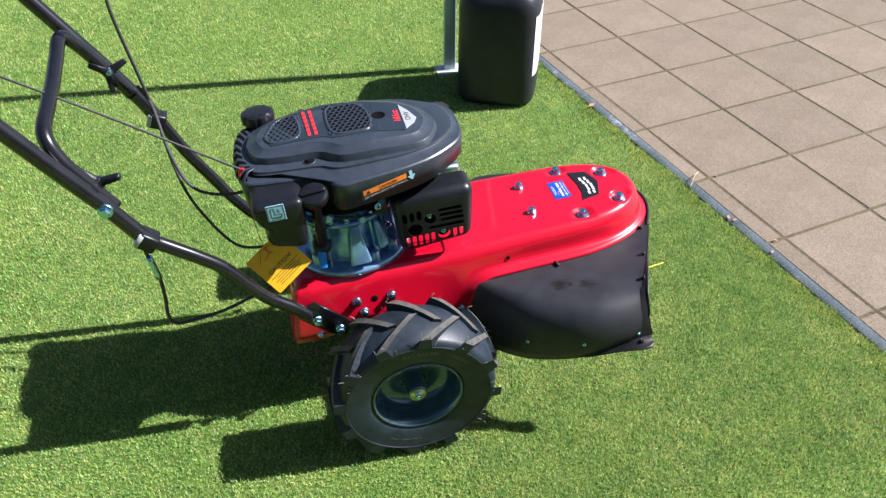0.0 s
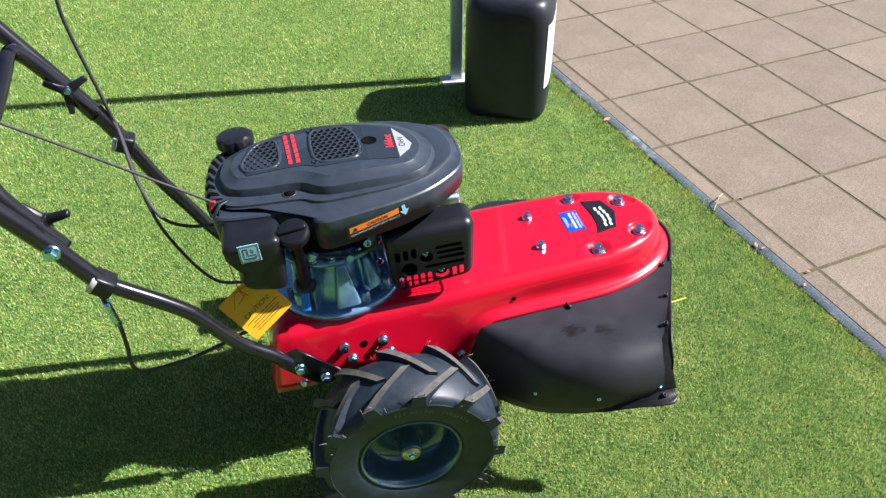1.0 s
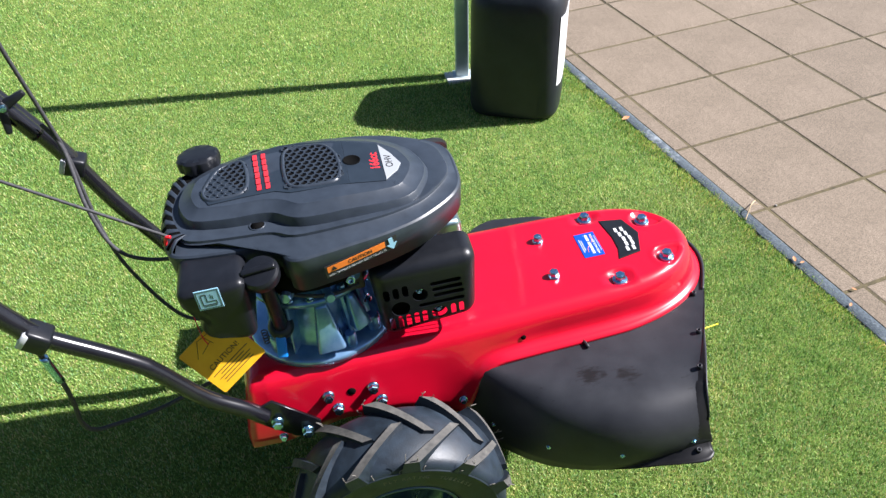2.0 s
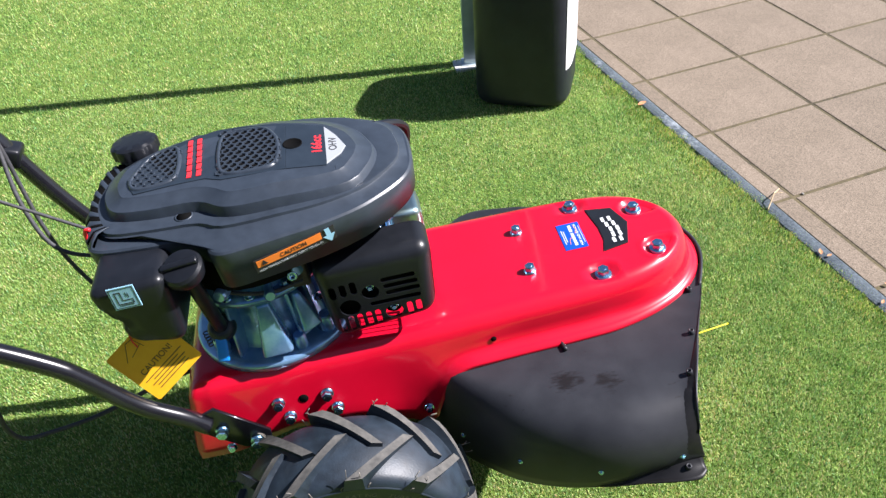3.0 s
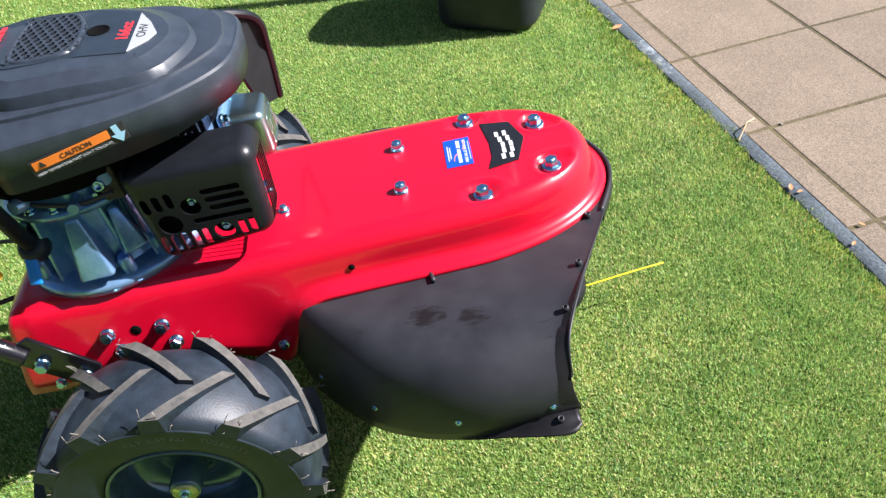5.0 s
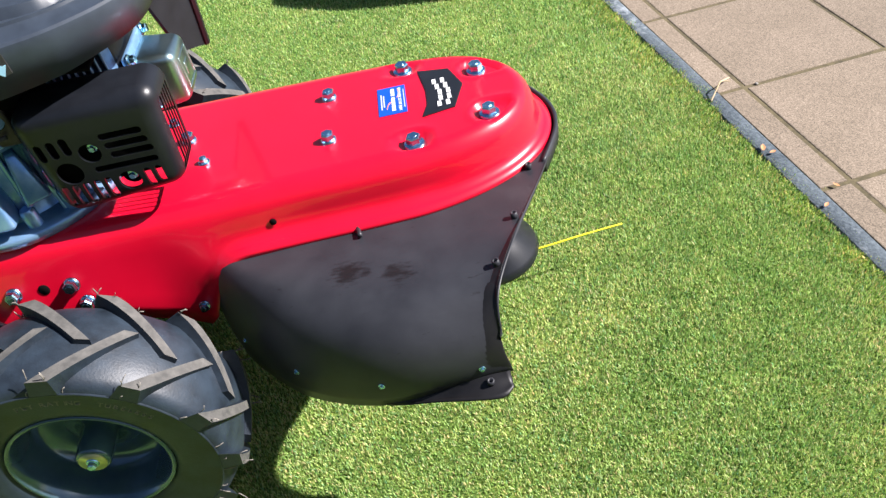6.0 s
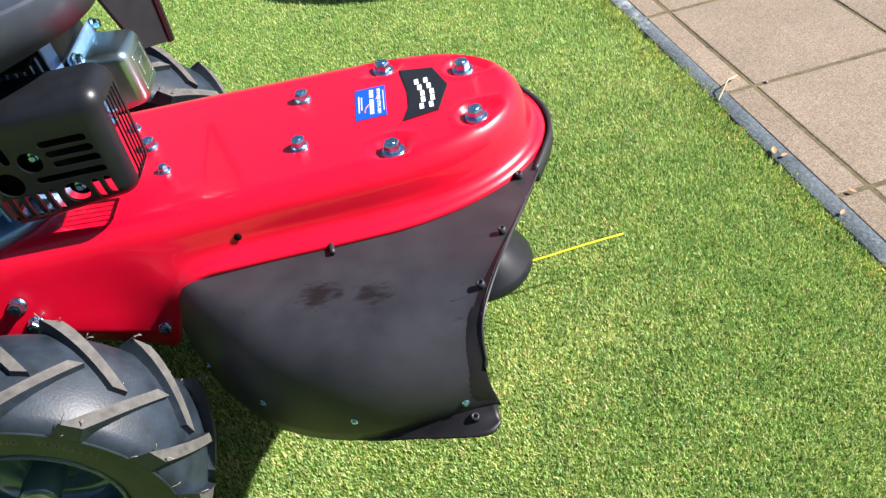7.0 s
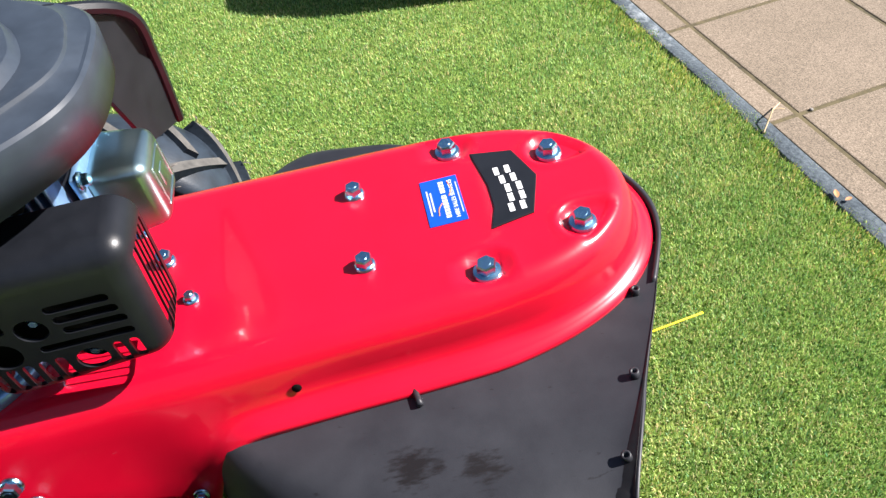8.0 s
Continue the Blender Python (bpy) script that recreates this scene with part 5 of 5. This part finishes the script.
part("control_cable", tube([(-.50, .15, .98), (-.518, .16, .873), (-.512, .185, .68), (-.507, .19, .58), (-.500, .16, .42), (-.474, .14, .305), (-.40, .10, .19), (-.30, .06, .19)], .0042, 90, 8), CORD, handle, "black sheathed control cable")
part("control_cable", tube([(-.525, .19, .66), (-.507, .185, .60), (-.492, .12, .50), (-.462, .08, .420), (-.40, .06, .39), (-.30, .03, .40)], .0042, 60, 8), CORD, handle, "black sheathed control cable")
part("starter_rope", tube([(-.300, -.078, .527), (-.40, -.068, .600), (-.56, -.058, .722), (-.70, -.05, .825), (-.90, -.03, .965)], .0028, 50, 8), CORD, trimmer, "grey braided starter rope", BODY)
part("rope_eyelet", tube([(-.302, -.094, .545), (-.311, -.092, .543), (-.316, -.088, .525), (-.313, -.090, .500), (-.304, -.096, .490)], .0032, 24, 8), REDPLASTIC, trimmer, "bright red rope eyelet", BODY)

# ---- hanging caution tag ----
TAG = BODY @ Matrix.Translation((-.278, -.182, .312)) @ Matrix.Rotation(radians(68), 4, 'X') @ Matrix.Rotation(radians(6), 4, 'Y')
words = pose(.006, .006, .0016, 0, 0, 34)
card = moved(prism([(-.052, .060), (-.055, .057), (-.055, -.049), (-.052, -.052), (.052, -.052), (.055, -.049), (.055, .057), (.052, .060)], -.0016, -.0002), words)
tag = tagged(part("hang_tag", card, TAGMAT, None, "", TAG, smooth=False), "yellow card caution tag hanging under the air box", "tag")
writing("CAUTION!", .0150, words, BLACKPRINT, tag, depth=.0002)
for i, wd in enumerate((.044, .030, .040, .034, .036)):
    part("print_bar", box(-wd, wd, -.0150 - .0060 * i, -.0135 - .0060 * i, 0, .0003), BLACKPRINT, tag, m=words, smooth=False)
for x0, y0, x1, y1 in ((-.040, .012, -.034, .046), (-.034, .046, -.010, .058), (-.010, .058, .010, .052), (-.030, .020, -.012, .040), (-.020, .050, -.006, .036)):
    part("print_line", tube([(x0, y0, .0016), (x1, y1, .0016)], .0006, 3, 4), BLACKPRINT, tag)
part("tie", tube([(-.312, -.092, .492), (-.312, -.108, .45), (-.309, -.130, .40), (-.300, -.165, .365), (-.292, -.176, .350)], .0011, 24, 5), REDPLASTIC, tag, "thin red cord", TAG.inverted() @ BODY)

# ---- jerry can and post ----
def build_can():
    can = tagged(new("jerry_can"), "black plastic jerry can with a white label, standing on grass", "jerry can")
    can.matrix_basis = pose(.672, 1.315, 0, 0, 0, -23)
    w, d, h = .156, .152, .445
    rings = []
    for z, s in ((0.0, .90), (.006, .955), (.016, .985), (.03, 1.0), (.20, 1.0), (.42 * K, .995), (.45 * K, .97), (.48 * K, .90), (h, .80)):
        ring = []
        for i in range(64):
            a = 2 * math.pi * i / 64
            c, sn = math.cos(a), math.sin(a)
            r = (abs(c) ** 4.4 + abs(sn) ** 4.4) ** (-1 / 4.4)
            ring.append((w * s * r * c, d * s * r * sn, z))
        rings.append(ring)
    bm = loft(rings, True, True, True)
    part("can_body", bm, CAN, can, sharp=60)
    # the label follows the bulge of its face
    rings = []
    for z in (.125, .365):
        ring = []
        for lift in (.0004, .0014):
            row = [(w * (1 - (abs(y) / d) ** 4.4) ** (1 / 4.4) + lift, y, z) for y in (-.118 + .236 * i / 16 for i in range(17))]
            ring += row if lift < .001 else row[::-1]
        rings.append(ring)
    part("label", loft(rings, True, True, True), WHITE, can, "white paper label", smooth=False)
    part("carry_handle", tube([(-.08, 0, h - .01), (-.07, 0, h + .035), (0, 0, h + .045), (.05, 0, h + .035), (.06, 0, h - .01)], .013, 40, 12), CAN, can)
    part("screw_cap", moved(turned([(.026, 0), (.026, .022), (.022, .026)], 28), pose(.095, 0, h - .004)), CAN, can)
    return can


build_can()
post = tagged(new("metal_post"), "galvanised square steel post on a pale concrete footing", "post")
post.matrix_basis = pose(.522, 1.540, 0, 0, 0, -8)
part("footing", moved(box(-.062, .062, -.042, .042, -.03, .002, .002, 2), pose(0, -.010, 0, 0, 0, 10)), CONCRETE, post, "pale concrete footing")
part("upright", box(-.024, .024, -.024, .024, 0, 2.6, .004, 2), GALV, post)
part("base_plate", box(-.034, .034, -.030, .030, .001, .005, .0015, 1), GALV, post)
for i in range(12):
    part("hole", moved(turned([(.0035, 0), (.0035, .0012)], 10), facing((-.0242, 0, .06 + .2 * i), (-1, 0, 0))), SHADEBLACK, post)

# ---- litter on the border ----
for (x, y), turn, size in (((.992, 1.080), 20, .016), ((1.152, .285), 70, .010), ((1.166, .268), 10, .007), ((1.236, .143), 130, .007), ((1.195, .094), 40, .007)):
    bm = bmesh.new()
    rings = []
    for i in range(7):
        f = i / 6
        half = size * .5 * math.sin(math.pi * (.08 + .88 * f))
        rings.append([((f - .5) * 2 * size, y0 * half, .004 + .35 * abs(y0) * half + .2 * size * (f - .5) ** 2 * 2) for y0 in (-1, -.5, 0, .5, 1)])
    loft(rings, False, bm=bm)
    tagged(part("dry_leaf", bm, LEAF, None, "", pose(x, y, .004, 6, -4, turn)), "small curled brown leaf lying at the edging", "leaf", "fallen leaves")
twig = tagged(part("twig", tube([(1.113, .475, .003), (1.128, .492, .016), (1.142, .508, .027), (1.158, .524, .021), (1.176, .541, .014)], .0017, 24, 6), TWIG), "thin pale dry grass stem on the edging", "stem")
part("side_stem", tube([(1.142, .508, .027), (1.152, .507, .030), (1.164, .505, .028)], .0010, 10, 5), TWIG, twig)
stone = bmesh.new()
bmesh.ops.create_icosphere(stone, subdivisions=2, radius=.0042)
for v in stone.verts:
    v.co *= 1 + .35 * noise.noise(v.co * 160)
    v.co.z *= .7
tagged(part("pebble", stone, RENDERED, None, "", pose(1.232, .518, .0030)), "small grey pebble lying in a joint", "pebble")

# ---- pieces ----
build_slabs(pavement)
build_blades("near_grass", 330000, (.02, 1.35, -.68, .72, .12, None), 0.95, 5, "short dense green grass blades beside the trimmer", DRYBLADE)
build_blades("grass", 640000, (-1.15, 1.6, -1.0, 1.75, .25, None), 1.05, 7, "short dense green grass blades of the lawn")
build_blades("border_grass", 40000, (0, 1, 0, 1, 1, None), 1.30, 13, "longer yellowish grass fringe leaning over the edging", FRINGE, (-3.5, 1.2, -.060, .010))
build_blades("far_grass", 560000, (-2.7, 1.6, -1.4, 5.4, .8, (-.95, -.8, 1.55)), 1.55, 11, "short green grass of the farther lawn")
